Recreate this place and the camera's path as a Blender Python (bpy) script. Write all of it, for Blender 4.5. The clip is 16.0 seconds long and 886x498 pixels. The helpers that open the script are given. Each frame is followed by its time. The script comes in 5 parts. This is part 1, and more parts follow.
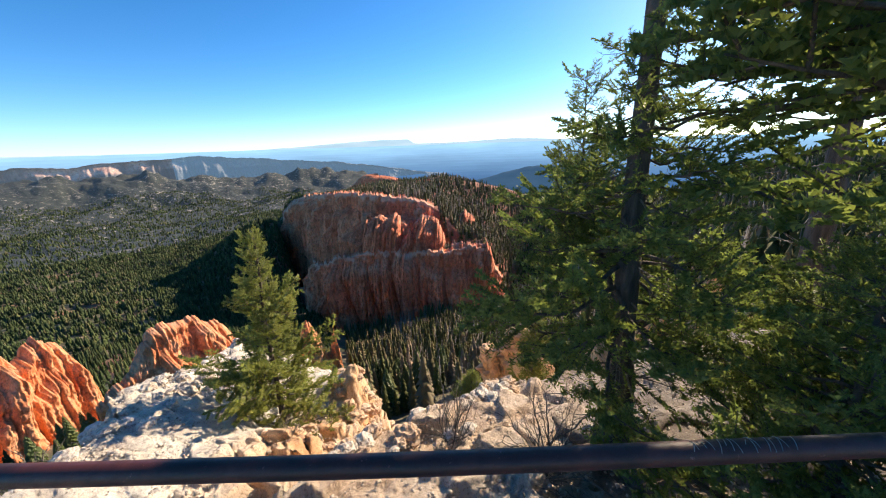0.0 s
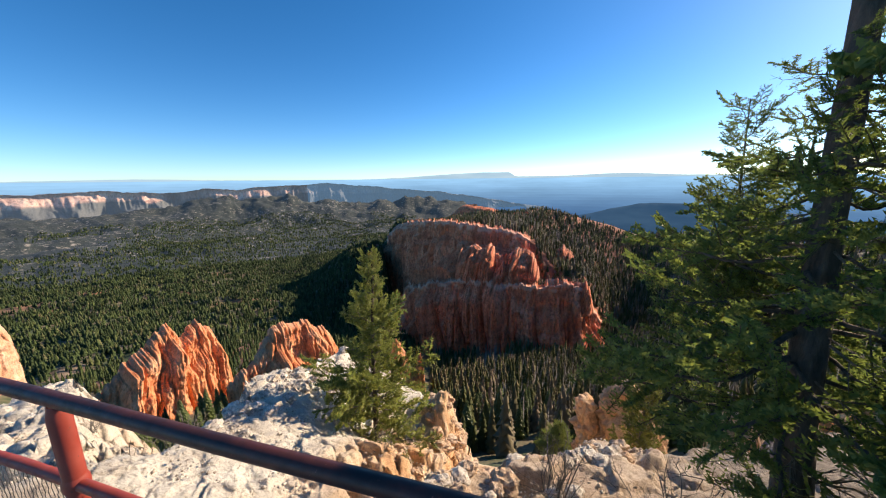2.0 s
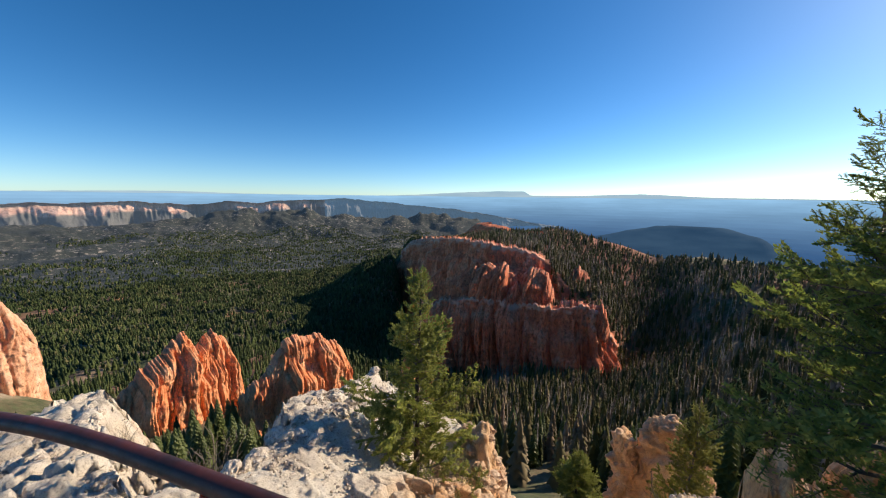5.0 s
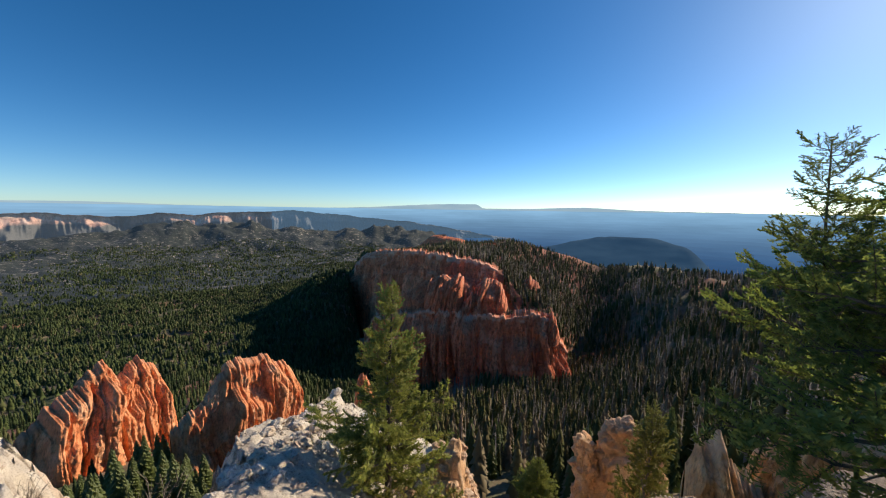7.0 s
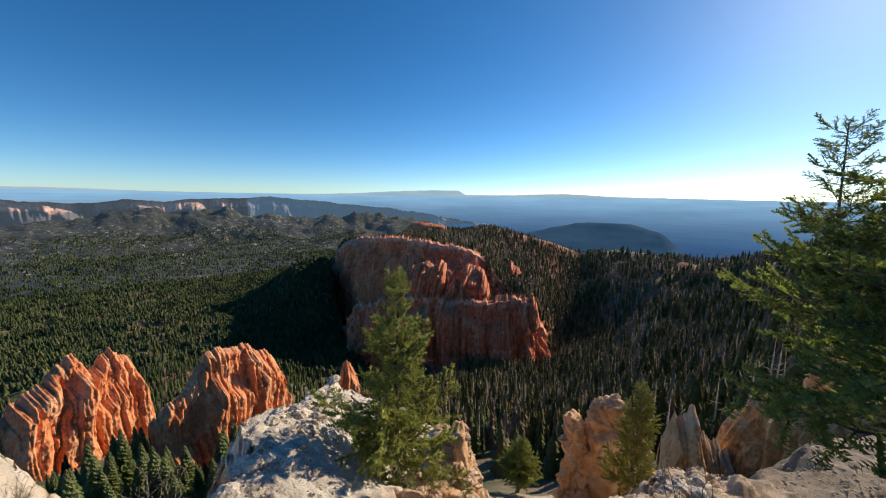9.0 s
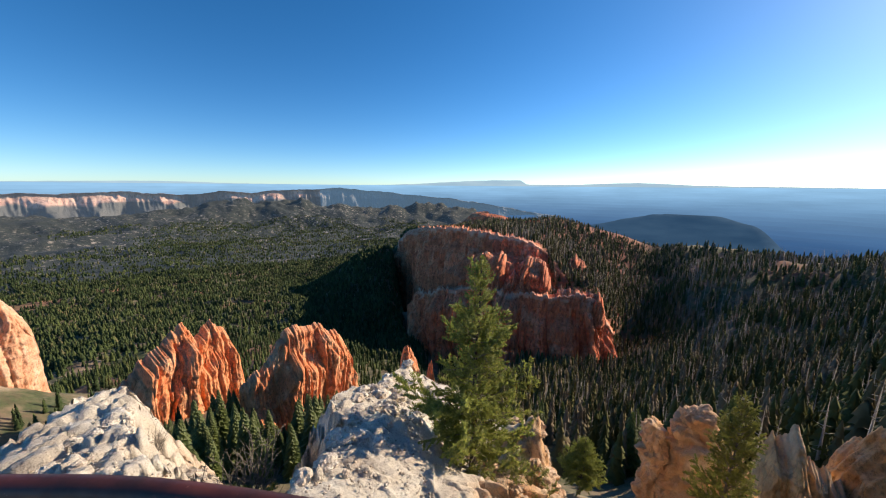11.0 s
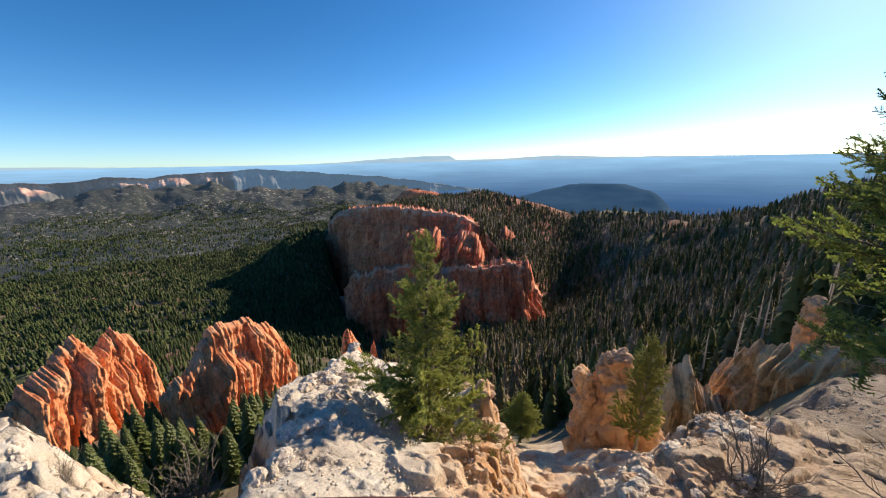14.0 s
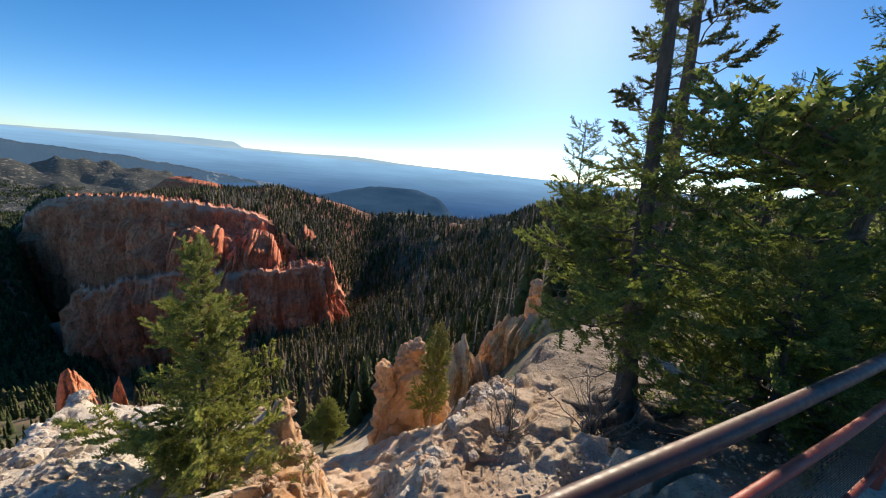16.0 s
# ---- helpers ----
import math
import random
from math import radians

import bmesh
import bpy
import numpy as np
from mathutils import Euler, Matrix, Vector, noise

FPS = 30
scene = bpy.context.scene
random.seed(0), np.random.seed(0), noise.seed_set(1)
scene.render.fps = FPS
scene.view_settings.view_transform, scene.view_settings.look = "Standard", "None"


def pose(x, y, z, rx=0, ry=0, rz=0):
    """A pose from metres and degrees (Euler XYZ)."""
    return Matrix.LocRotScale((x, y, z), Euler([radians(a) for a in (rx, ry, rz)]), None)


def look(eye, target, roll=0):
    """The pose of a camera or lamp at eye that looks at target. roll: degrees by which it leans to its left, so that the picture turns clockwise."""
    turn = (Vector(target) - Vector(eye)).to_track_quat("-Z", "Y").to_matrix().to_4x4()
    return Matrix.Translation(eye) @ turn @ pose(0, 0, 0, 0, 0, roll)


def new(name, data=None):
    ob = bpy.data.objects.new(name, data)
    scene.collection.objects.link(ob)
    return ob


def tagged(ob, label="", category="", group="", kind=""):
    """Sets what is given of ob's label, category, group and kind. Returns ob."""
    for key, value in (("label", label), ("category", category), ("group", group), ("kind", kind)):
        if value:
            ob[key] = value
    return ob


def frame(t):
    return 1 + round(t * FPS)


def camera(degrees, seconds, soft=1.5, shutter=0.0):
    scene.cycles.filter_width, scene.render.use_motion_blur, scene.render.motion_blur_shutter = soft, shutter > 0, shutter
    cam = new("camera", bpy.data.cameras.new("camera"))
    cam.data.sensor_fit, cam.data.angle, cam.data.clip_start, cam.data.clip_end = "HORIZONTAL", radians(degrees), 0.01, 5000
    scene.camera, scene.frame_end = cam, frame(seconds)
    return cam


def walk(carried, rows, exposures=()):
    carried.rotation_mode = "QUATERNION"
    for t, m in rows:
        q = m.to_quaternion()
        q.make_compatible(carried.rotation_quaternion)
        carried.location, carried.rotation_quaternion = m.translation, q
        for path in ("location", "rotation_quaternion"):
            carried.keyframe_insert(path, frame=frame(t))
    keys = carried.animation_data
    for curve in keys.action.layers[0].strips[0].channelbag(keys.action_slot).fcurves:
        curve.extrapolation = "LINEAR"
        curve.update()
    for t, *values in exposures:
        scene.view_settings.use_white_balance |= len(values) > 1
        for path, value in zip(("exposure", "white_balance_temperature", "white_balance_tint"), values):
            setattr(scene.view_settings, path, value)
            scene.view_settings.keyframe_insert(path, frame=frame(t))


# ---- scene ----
cam = camera(104.7, 16.0, 1.1)
EXPOSURES = ((0.0, 0.90, 7600, 12), (1.5, 0.68, 7600, 12), (3.5, 0.48, 7600, 12), (7.0, 0.12, 7550, 10), (9.0, 0.16, 7550, 10), (12.5, 0.54, 7550, 12), (14.5, 0.43, 7600, 12), (16.0, 0.36, 7500, 12))
PATH = [
    (0, (1.352, 0.122, 1.698), (1.220, 2.030, 1.114), -1.9),
    (0.5, (1.325, 0.154, 1.698), (1.028, 2.056, 1.156), -1.2),
    (1, (1.257, 0.160, 1.697), (0.769, 2.037, 1.211), -0.4),
    (1.5, (1.222, 0.135, 1.696), (0.601, 1.983, 1.252), -0.6),
    (2, (1.146, 0.105, 1.704), (0.483, 1.949, 1.303), -0.6),
    (2.5, (1.020, 0.068, 1.707), (0.360, 1.919, 1.336), -0.6),
    (3, (0.910, 0.061, 1.700), (0.235, 1.910, 1.347), -0.6),
    (3.5, (0.802, 0.101, 1.699), (0.086, 1.936, 1.352), -0.4),
    (4, (0.716, 0.131, 1.699), (-0.046, 1.948, 1.356), 0.0),
    (6.5, (0.136, 0.139, 1.744), (-0.451, 2.037, 1.517), 1.3),
    (7, (0.150, 0.172, 1.697), (-0.345, 2.096, 1.469), 0.9),
    (7.5, (0.012, 0.194, 1.690), (-0.409, 2.132, 1.431), 1.4),
    (8, (-0.074, 0.190, 1.696), (-0.434, 2.135, 1.401), 1.2),
    (8.5, (-0.169, 0.157, 1.677), (-0.511, 2.102, 1.364), 1.0),
    (9, (-0.240, 0.139, 1.650), (-0.629, 2.077, 1.346), 0.9),
    (9.5, (-0.441, 0.180, 1.655), (-0.917, 2.098, 1.351), 1.7),
    (10, (-0.527, 0.182, 1.627), (-1.105, 2.071, 1.314), 2.0),
    (12.5, (-0.732, 0.073, 1.590), (-1.524, 1.854, 1.145), -1.7),
    (13, (-0.752, 0.105, 1.575), (-1.478, 1.911, 1.116), -2.0),
    (13.5, (-0.764, 0.146, 1.557), (-1.358, 1.995, 1.078), -1.9),
    (14, (-0.767, 0.169, 1.547), (-1.113, 2.077, 1.054), -1.2),
    (14.5, (-0.776, 0.082, 1.640), (-0.782, 2.019, 1.143), 0.2),
    (15, (-0.770, 0.148, 1.581), (-0.448, 2.058, 1.083), 1.7),
    (15.5, (-0.729, 0.088, 1.569), (-0.157, 1.942, 1.083), 3.5),
    (16, (-0.751, 0.228, 1.611), (0.008, 2.023, 1.162), 5.7),
]
walk(cam, [(t, look(eye, target, roll)) for t, eye, target, roll in PATH], EXPOSURES)

# ---- world, sun and exposure ----
SUN_AZ, SUN_EL = 39.5, 25.6          # degrees clockwise from +y, and above the horizon
world = bpy.data.worlds.new("sky_world")
scene.world = world
world.use_nodes = True
wn = world.node_tree.nodes
wn.clear()
sky = wn.new("ShaderNodeTexSky")
sky.sky_type, sky.sun_disc = "NISHITA", False
sky.sun_elevation, sky.sun_rotation = radians(SUN_EL), radians(SUN_AZ)
sky.altitude, sky.air_density, sky.dust_density, sky.ozone_density = 2500, 0.85, 1.3, 1.6
wbg, wout = wn.new("ShaderNodeBackground"), wn.new("ShaderNodeOutputWorld")
wbg.inputs["Strength"].default_value = 0.122
hue = wn.new("ShaderNodeHueSaturation")
hue.inputs["Hue"].default_value, hue.inputs["Saturation"].default_value = 0.5, 1.22
tone = wn.new("ShaderNodeMix")
tone.data_type, tone.blend_type = "RGBA", "MULTIPLY"
tone.inputs[0].default_value, tone.inputs[7].default_value = 1.0, (0.77, 0.95, 1.13, 1)
world.node_tree.links.new(sky.outputs[0], tone.inputs[6])
world.node_tree.links.new(tone.outputs[2], hue.inputs["Color"])
world.node_tree.links.new(hue.outputs[0], wbg.inputs[0])
world.node_tree.links.new(wbg.outputs[0], wout.inputs[0])
sun = new("sun", bpy.data.lights.new("sun", "SUN"))
sun.data.energy, sun.data.angle, sun.data.color = 5.0, radians(0.55), (1.0, 0.90, 0.76)
sun_way = Vector((math.sin(radians(SUN_AZ)) * math.cos(radians(SUN_EL)), math.cos(radians(SUN_AZ)) * math.cos(radians(SUN_EL)), math.sin(radians(SUN_EL))))
sun.matrix_world = look(sun_way * 60, (0, 0, 0))


# ---- noise in numpy ----
def hash3(i, j, k, seed):
    h = (i.astype(np.int64) * 374761393 + j.astype(np.int64) * 668265263 + k.astype(np.int64) * 2147483647 + seed * 974634777) & 0xFFFFFFFF
    h = ((h ^ (h >> 13)) * 1274126177) & 0xFFFFFFFF
    h = ((h ^ (h >> 16)) * 2246822519) & 0xFFFFFFFF
    return ((h ^ (h >> 15)) & 0xFFFFFF) / float(0xFFFFFF)


def vnoise(x, y, z, seed=0):
    """Smooth value noise, -1 to 1."""
    xi, yi, zi = np.floor(x), np.floor(y), np.floor(z)
    fx, fy, fz = x - xi, y - yi, z - zi
    fx, fy, fz = (f * f * f * (f * (f * 6 - 15) + 10) for f in (fx, fy, fz))
    out = 0
    for a in (0, 1):
        for b in (0, 1):
            for c in (0, 1):
                w = (fx if a else 1 - fx) * (fy if b else 1 - fy) * (fz if c else 1 - fz)
                out = out + w * hash3(xi + a, yi + b, zi + c, seed)
    return out * 2 - 1


def fbm(x, y, z, octaves=4, seed=0, ridged=False):
    total, amp, norm = 0, 1.0, 0
    for o in range(octaves):
        n = vnoise(x * 2 ** o, y * 2 ** o, z * 2 ** o, seed + 17 * o)
        if ridged:
            n = 1 - 2 * np.abs(n)
        total, norm, amp = total + amp * n, norm + amp, amp * 0.52
    return total / norm


def worley(x, y, z, seed=0):
    """Distance to the nearest and second nearest of scattered cell points, and the cell's own number."""
    xi, yi, zi = np.floor(x), np.floor(y), np.floor(z)
    d1, d2, cell = np.full(x.shape, 9.0), np.full(x.shape, 9.0), np.zeros(x.shape)
    for a in (-1, 0, 1):
        for b in (-1, 0, 1):
            for c in (-1, 0, 1):
                px, py, pz = (xi + a + hash3(xi + a, yi + b, zi + c, seed), yi + b + hash3(xi + a, yi + b, zi + c, seed + 1), zi + c + hash3(xi + a, yi + b, zi + c, seed + 2))
                d = np.sqrt((x - px) ** 2 + (y - py) ** 2 + (z - pz) ** 2)
                near = d < d1
                cell = np.where(near, hash3(xi + a, yi + b, zi + c, seed + 3), cell)
                d2 = np.where(near, d1, np.minimum(d2, d))
                d1 = np.where(near, d, d1)
    return d1, d2, cell


def smooth(e0, e1, x):
    t = np.clip((x - e0) / (e1 - e0), 0, 1)
    return t * t * (3 - 2 * t)


# ---- mesh helpers ----
def mesh_from(name, verts, faces, mats, smooth_shade=True, mat_index=None, attrs=()):
    """A mesh from arrays: verts (n, 3), faces (m, 3) or (m, 4)."""
    me = bpy.data.meshes.new(name)
    verts, faces = np.asarray(verts, np.float32), np.asarray(faces, np.int32)
    k = faces.shape[1]
    me.vertices.add(len(verts))
    me.vertices.foreach_set("co", verts.ravel())
    me.loops.add(faces.size)
    me.loops.foreach_set("vertex_index", faces.ravel())
    me.polygons.add(len(faces))
    me.polygons.foreach_set("loop_start", np.arange(0, faces.size, k, dtype=np.int32))
    if smooth_shade:
        me.polygons.foreach_set("use_smooth", np.ones(len(faces), bool))
    if mat_index is not None:
        me.polygons.foreach_set("material_index", np.asarray(mat_index, np.int32))
    me.update(calc_edges=True)
    for m in mats:
        me.materials.append(m)
    for key, values in attrs:
        a = me.attributes.new(key, "FLOAT", "POINT")
        a.data.foreach_set("value", np.asarray(values, np.float32))
    return me


def grid_faces(rows, cols):
    i = np.arange(rows - 1)[:, None] * cols + np.arange(cols - 1)[None, :]
    i = i.ravel()
    return np.stack([i, i + 1, i + cols + 1, i + cols], 1)


def part(name, me, parent, label=""):
    ob = new(name, me)
    ob.parent = parent
    return tagged(ob, label)


def bm_mesh(name, bm, mat):
    me = bpy.data.meshes.new(name)
    bm.to_mesh(me)
    bm.free()
    me.materials.append(mat)
    return me


def tube(points, radii, sides=8):
    """A tapered tube along points: verts and quad faces."""
    pts = np.asarray(points, float)
    radii = np.broadcast_to(np.asarray(radii, float), (len(pts),))
    d = np.gradient(pts, axis=0)
    d /= np.linalg.norm(d, axis=1, keepdims=True) + 1e-9
    ref = np.where(np.abs(d[:, 2:3]) > 0.9, np.array([[1.0, 0, 0]]), np.array([[0, 0, 1.0]]))
    u = np.cross(d, ref)
    u /= np.linalg.norm(u, axis=1, keepdims=True) + 1e-9
    v = np.cross(d, u)
    a = np.linspace(0, 2 * np.pi, sides, endpoint=False)
    ring = pts[:, None] + radii[:, None, None] * (np.cos(a)[None, :, None] * u[:, None] + np.sin(a)[None, :, None] * v[:, None])
    verts = ring.reshape(-1, 3)
    i = (np.arange(len(pts) - 1)[:, None] * sides)
    j = np.arange(sides)[None, :]
    j2 = (j + 1) % sides
    faces = np.stack([i + j, i + j2, i + sides + j2, i + sides + j], -1).reshape(-1, 4)
    return verts, faces


def joined(pieces):
    """Several (verts, faces) as one."""
    vs, fs, n = [], [], 0
    for v, f in pieces:
        vs.append(v)
        fs.append(np.asarray(f) + n)
        n += len(v)
    return np.concatenate(vs), np.concatenate(fs)


# ---- materials ----
def material(name):
    m = bpy.data.materials.new(name)
    m.use_nodes = True
    return m, m.node_tree, m.node_tree.nodes["Principled BSDF"]


def node(nt, kind, **values):
    n = nt.nodes.new("ShaderNode" + kind)
    for key, value in values.items():
        n.inputs[key].default_value = value
    return n


def ramp(nt, source, stops):
    n = nt.nodes.new("ShaderNodeValToRGB")
    while len(n.color_ramp.elements) < len(stops):
        n.color_ramp.elements.new(0.5)
    for e, (p, c) in zip(n.color_ramp.elements, stops):
        e.position, e.color = p, (*c, 1)
    nt.links.new(source, n.inputs[0])
    return n.outputs[0]


def mixed(nt, factor, a, b, mode="MIX"):
    n = nt.nodes.new("ShaderNodeMix")
    n.data_type, n.blend_type = "RGBA", mode
    for sock, value in ((n.inputs[0], factor), (n.inputs[6], a), (n.inputs[7], b)):
        if hasattr(value, "links"):
            nt.links.new(value, sock)
        else:
            sock.default_value = (*value, 1) if isinstance(value, tuple) else value
    return n.outputs[2]


def noise_of(nt, scale, detail=5, rough=0.6, stretch=None):
    geo = nt.nodes.new("ShaderNodeNewGeometry")
    out = geo.outputs["Position"]
    if stretch:
        mp = nt.nodes.new("ShaderNodeMapping")
        mp.inputs["Scale"].default_value = stretch
        nt.links.new(out, mp.inputs[0])
        out = mp.outputs[0]
    n = node(nt, "TexNoise", Scale=scale, Detail=detail, Roughness=rough)
    nt.links.new(out, n.inputs["Vector"])
    return n.outputs["Fac"]


def bumped(nt, bsdf, height, strength, distance):
    b = node(nt, "Bump", Strength=strength, Distance=distance)
    nt.links.new(height, b.inputs["Height"])
    nt.links.new(b.outputs[0], bsdf.inputs["Normal"])


def attr_of(nt, key):
    a = nt.nodes.new("ShaderNodeAttribute")
    a.attribute_name = key
    return a.outputs["Fac"]


def mat_near_rock():
    m, nt, b = material("weathered_limestone")
    pale = ramp(nt, noise_of(nt, 1.3, 8), [(0.3, (0.44, 0.36, 0.29)), (0.5, (0.67, 0.59, 0.49)), (0.7, (0.76, 0.70, 0.61))])
    warm = ramp(nt, noise_of(nt, 1.1, 8), [(0.3, (0.52, 0.25, 0.11)), (0.5, (0.65, 0.39, 0.21)), (0.68, (0.70, 0.53, 0.37))])
    # forest litter, coloured darker to include the shade of the canopy
    litter_shade = ramp(nt, noise_of(nt, 4, 8), [(0.35, (0.075, 0.055, 0.040)), (0.55, (0.19, 0.15, 0.12)), (0.7, (0.34, 0.29, 0.24))])
    c = mixed(nt, attr_of(nt, "warm"), pale, warm)
    c = mixed(nt, attr_of(nt, "litter_shade"), c, litter_shade)
    speck = ramp(nt, noise_of(nt, 38, 4, 0.7), [(0.36, (0.55, 0.5, 0.46)), (0.5, (1, 1, 1))])
    c = mixed(nt, 0.8, c, speck, "MULTIPLY")
    nt.links.new(c, b.inputs["Base Color"])
    b.inputs["Roughness"].default_value = 0.95
    bumped(nt, b, noise_of(nt, 34, 10, 0.76), 0.8, 0.045)
    return m


def mat_strata(name, dark, mid, light, scale, band, bump_scale, bump_dist, cap=None, tall=0.18):
    """Layered, vertically streaked rock."""
    m, nt, b = material(name)
    streak = ramp(nt, noise_of(nt, scale, 8, 0.66, (1, 1, tall)), [(0.32, dark), (0.5, mid), (0.68, light)])
    layer = ramp(nt, noise_of(nt, band, 5, 0.6, (0.12, 0.12, 1)), [(0.38, (0.72, 0.66, 0.62)), (0.55, (1, 1, 1)), (0.68, (1.0, 0.95, 0.9))])
    c = mixed(nt, 0.45, streak, layer, "MULTIPLY")
    pit = ramp(nt, noise_of(nt, bump_scale * 1.3, 8, 0.7, (1, 1, 0.45)), [(0.36, (0.50, 0.42, 0.38)), (0.50, (1, 1, 1)), (0.66, (1.18, 1.14, 1.1))])
    c = mixed(nt, 0.85, c, pit, "MULTIPLY")
    if cap:
        c = mixed(nt, attr_of(nt, "cap"), c, cap)
    nt.links.new(c, b.inputs["Base Color"])
    b.inputs["Roughness"].default_value = 0.95
    bumped(nt, b, noise_of(nt, bump_scale, 10, 0.72, (1, 1, 0.7)), 1.0, bump_dist)
    return m


def mat_slope():
    """Soil, scree and low scrub between the trees."""
    m, nt, b = material("forest_soil")
    soil = ramp(nt, noise_of(nt, 0.09, 9, 0.65), [(0.3, (0.10, 0.065, 0.045)), (0.5, (0.20, 0.135, 0.09)), (0.66, (0.34, 0.25, 0.17)), (0.8, (0.48, 0.38, 0.29))])
    green = ramp(nt, noise_of(nt, 0.35, 8, 0.7), [(0.35, (0.035, 0.050, 0.020)), (0.6, (0.08, 0.10, 0.042))])
    c = mixed(nt, ramp(nt, noise_of(nt, 0.05, 8, 0.7), [(0.42, (1, 1, 1)), (0.60, (0, 0, 0))]), soil, green)
    c = mixed(nt, attr_of(nt, "sand"), c, ramp(nt, noise_of(nt, 0.8, 8), [(0.3, (0.42, 0.30, 0.20)), (0.6, (0.66, 0.54, 0.42))]))
    c = mixed(nt, attr_of(nt, "red"), c, ramp(nt, noise_of(nt, 0.15, 8), [(0.3, (0.20, 0.07, 0.04)), (0.6, (0.42, 0.17, 0.10))]))
    nt.links.new(c, b.inputs["Base Color"])
    b.inputs["Roughness"].default_value = 1.0
    bumped(nt, b, noise_of(nt, 1.5, 8, 0.7), 0.7, 0.4)
    return m


def mat_hills():
    """Scrub-covered badland hills with pale bare patches, and haze put in as a faint glow."""
    m, nt, b = material("badland_hills")
    n1 = noise_of(nt, 0.055, 10, 0.72, (1, 1, 2.0))
    scrub = ramp(nt, noise_of(nt, 0.02, 9, 0.7), [(0.3, (0.013, 0.018, 0.014)), (0.6, (0.030, 0.034, 0.024)), (0.75, (0.062, 0.056, 0.045))])
    pale = ramp(nt, noise_of(nt, 0.01, 5), [(0.35, (0.24, 0.19, 0.14)), (0.65, (0.40, 0.35, 0.29))])
    where = ramp(nt, n1, [(0.545, (0, 0, 0)), (0.615, (1, 1, 1))])
    where = mixed(nt, 1.0, where, ramp(nt, noise_of(nt, 0.004, 5, 0.6), [(0.38, (0.08, 0.08, 0.08)), (0.58, (1, 1, 1))]), "MULTIPLY")
    c = mixed(nt, where, scrub, pale)
    nt.links.new(c, b.inputs["Base Color"])
    b.inputs["Roughness"].default_value = 1.0
    # blue emission stands for the air in front of the hills
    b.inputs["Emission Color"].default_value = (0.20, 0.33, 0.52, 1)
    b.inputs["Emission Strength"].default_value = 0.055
    bumped(nt, b, noise_of(nt, 0.05, 9, 0.7), 0.8, 8.0)
    return m


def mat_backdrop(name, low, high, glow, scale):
    """Distant land: the blue of haze painted as emission over an even dark base."""
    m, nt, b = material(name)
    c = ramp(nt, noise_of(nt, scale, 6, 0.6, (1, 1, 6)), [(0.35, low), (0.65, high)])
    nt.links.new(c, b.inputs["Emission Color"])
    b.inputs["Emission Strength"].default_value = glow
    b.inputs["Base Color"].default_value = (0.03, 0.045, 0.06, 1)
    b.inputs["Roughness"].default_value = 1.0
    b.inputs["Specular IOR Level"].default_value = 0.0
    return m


def mat_leaf(name, dark, light, glow_through=0.35, island=True):
    """Needles: varied green, lit through from behind."""
    m, nt, b = material(name)
    if island:
        g = nt.nodes.new("ShaderNodeNewGeometry").outputs["Random Per Island"]
    else:
        g = nt.nodes.new("ShaderNodeObjectInfo").outputs["Random"]
    big = noise_of(nt, 1.7, 3)
    fac = mixed(nt, 0.5, g, big)
    c = ramp(nt, fac, [(0.2, dark), (0.75, light)])
    nt.links.new(c, b.inputs["Base Color"])
    b.inputs["Roughness"].default_value = 0.55
    tr = nt.nodes.new("ShaderNodeBsdfTranslucent")
    nt.links.new(mixed(nt, 0.35, c, (0.20, 0.27, 0.06)), tr.inputs[0])
    mx = node(nt, "MixShader", Fac=glow_through)
    nt.links.new(b.outputs[0], mx.inputs[1])
    nt.links.new(tr.outputs[0], mx.inputs[2])
    nt.links.new(mx.outputs[0], nt.nodes["Material Output"].inputs[0])
    return m


def mat_forest(name, stops):
    """Far trees: one colour a tree, by island."""
    m, nt, b = material(name)
    g = nt.nodes.new("ShaderNodeNewGeometry").outputs["Random Per Island"]
    c = ramp(nt, g, stops)
    c = mixed(nt, 0.6, c, ramp(nt, noise_of(nt, 0.02, 5), [(0.35, (0.55, 0.6, 0.5)), (0.65, (1.2, 1.15, 1.0))]), "MULTIPLY")
    nt.links.new(c, b.inputs["Base Color"])
    b.inputs["Roughness"].default_value = 0.8
    b.inputs["Specular IOR Level"].default_value = 0.2
    return m


def mat_bark(name, dark, light, scale=14):
    m, nt, b = material(name)
    f = noise_of(nt, scale, 8, 0.7, (1, 1, 0.2))
    nt.links.new(ramp(nt, f, [(0.3, dark), (0.7, light)]), b.inputs["Base Color"])
    b.inputs["Roughness"].default_value = 0.9
    bumped(nt, b, f, 1.0, 0.03)
    return m


def mat_paint(name, base, worn, chip, rough):
    """Old glossy pipe paint, rubbed and chipped."""
    m, nt, b = material(name)
    c = ramp(nt, noise_of(nt, 9, 6), [(0.35, base), (0.7, worn)])
    c = mixed(nt, ramp(nt, noise_of(nt, 42, 5, 0.65), [(0.66, (0, 0, 0)), (0.70, (1, 1, 1))]), c, chip)
    nt.links.new(c, b.inputs["Base Color"])
    nt.links.new(ramp(nt, noise_of(nt, 30, 5), [(0.3, (rough,) * 3), (0.7, (rough + 0.25,) * 3)]), b.inputs["Roughness"])
    bumped(nt, b, noise_of(nt, 60, 5), 0.25, 0.002)
    return m


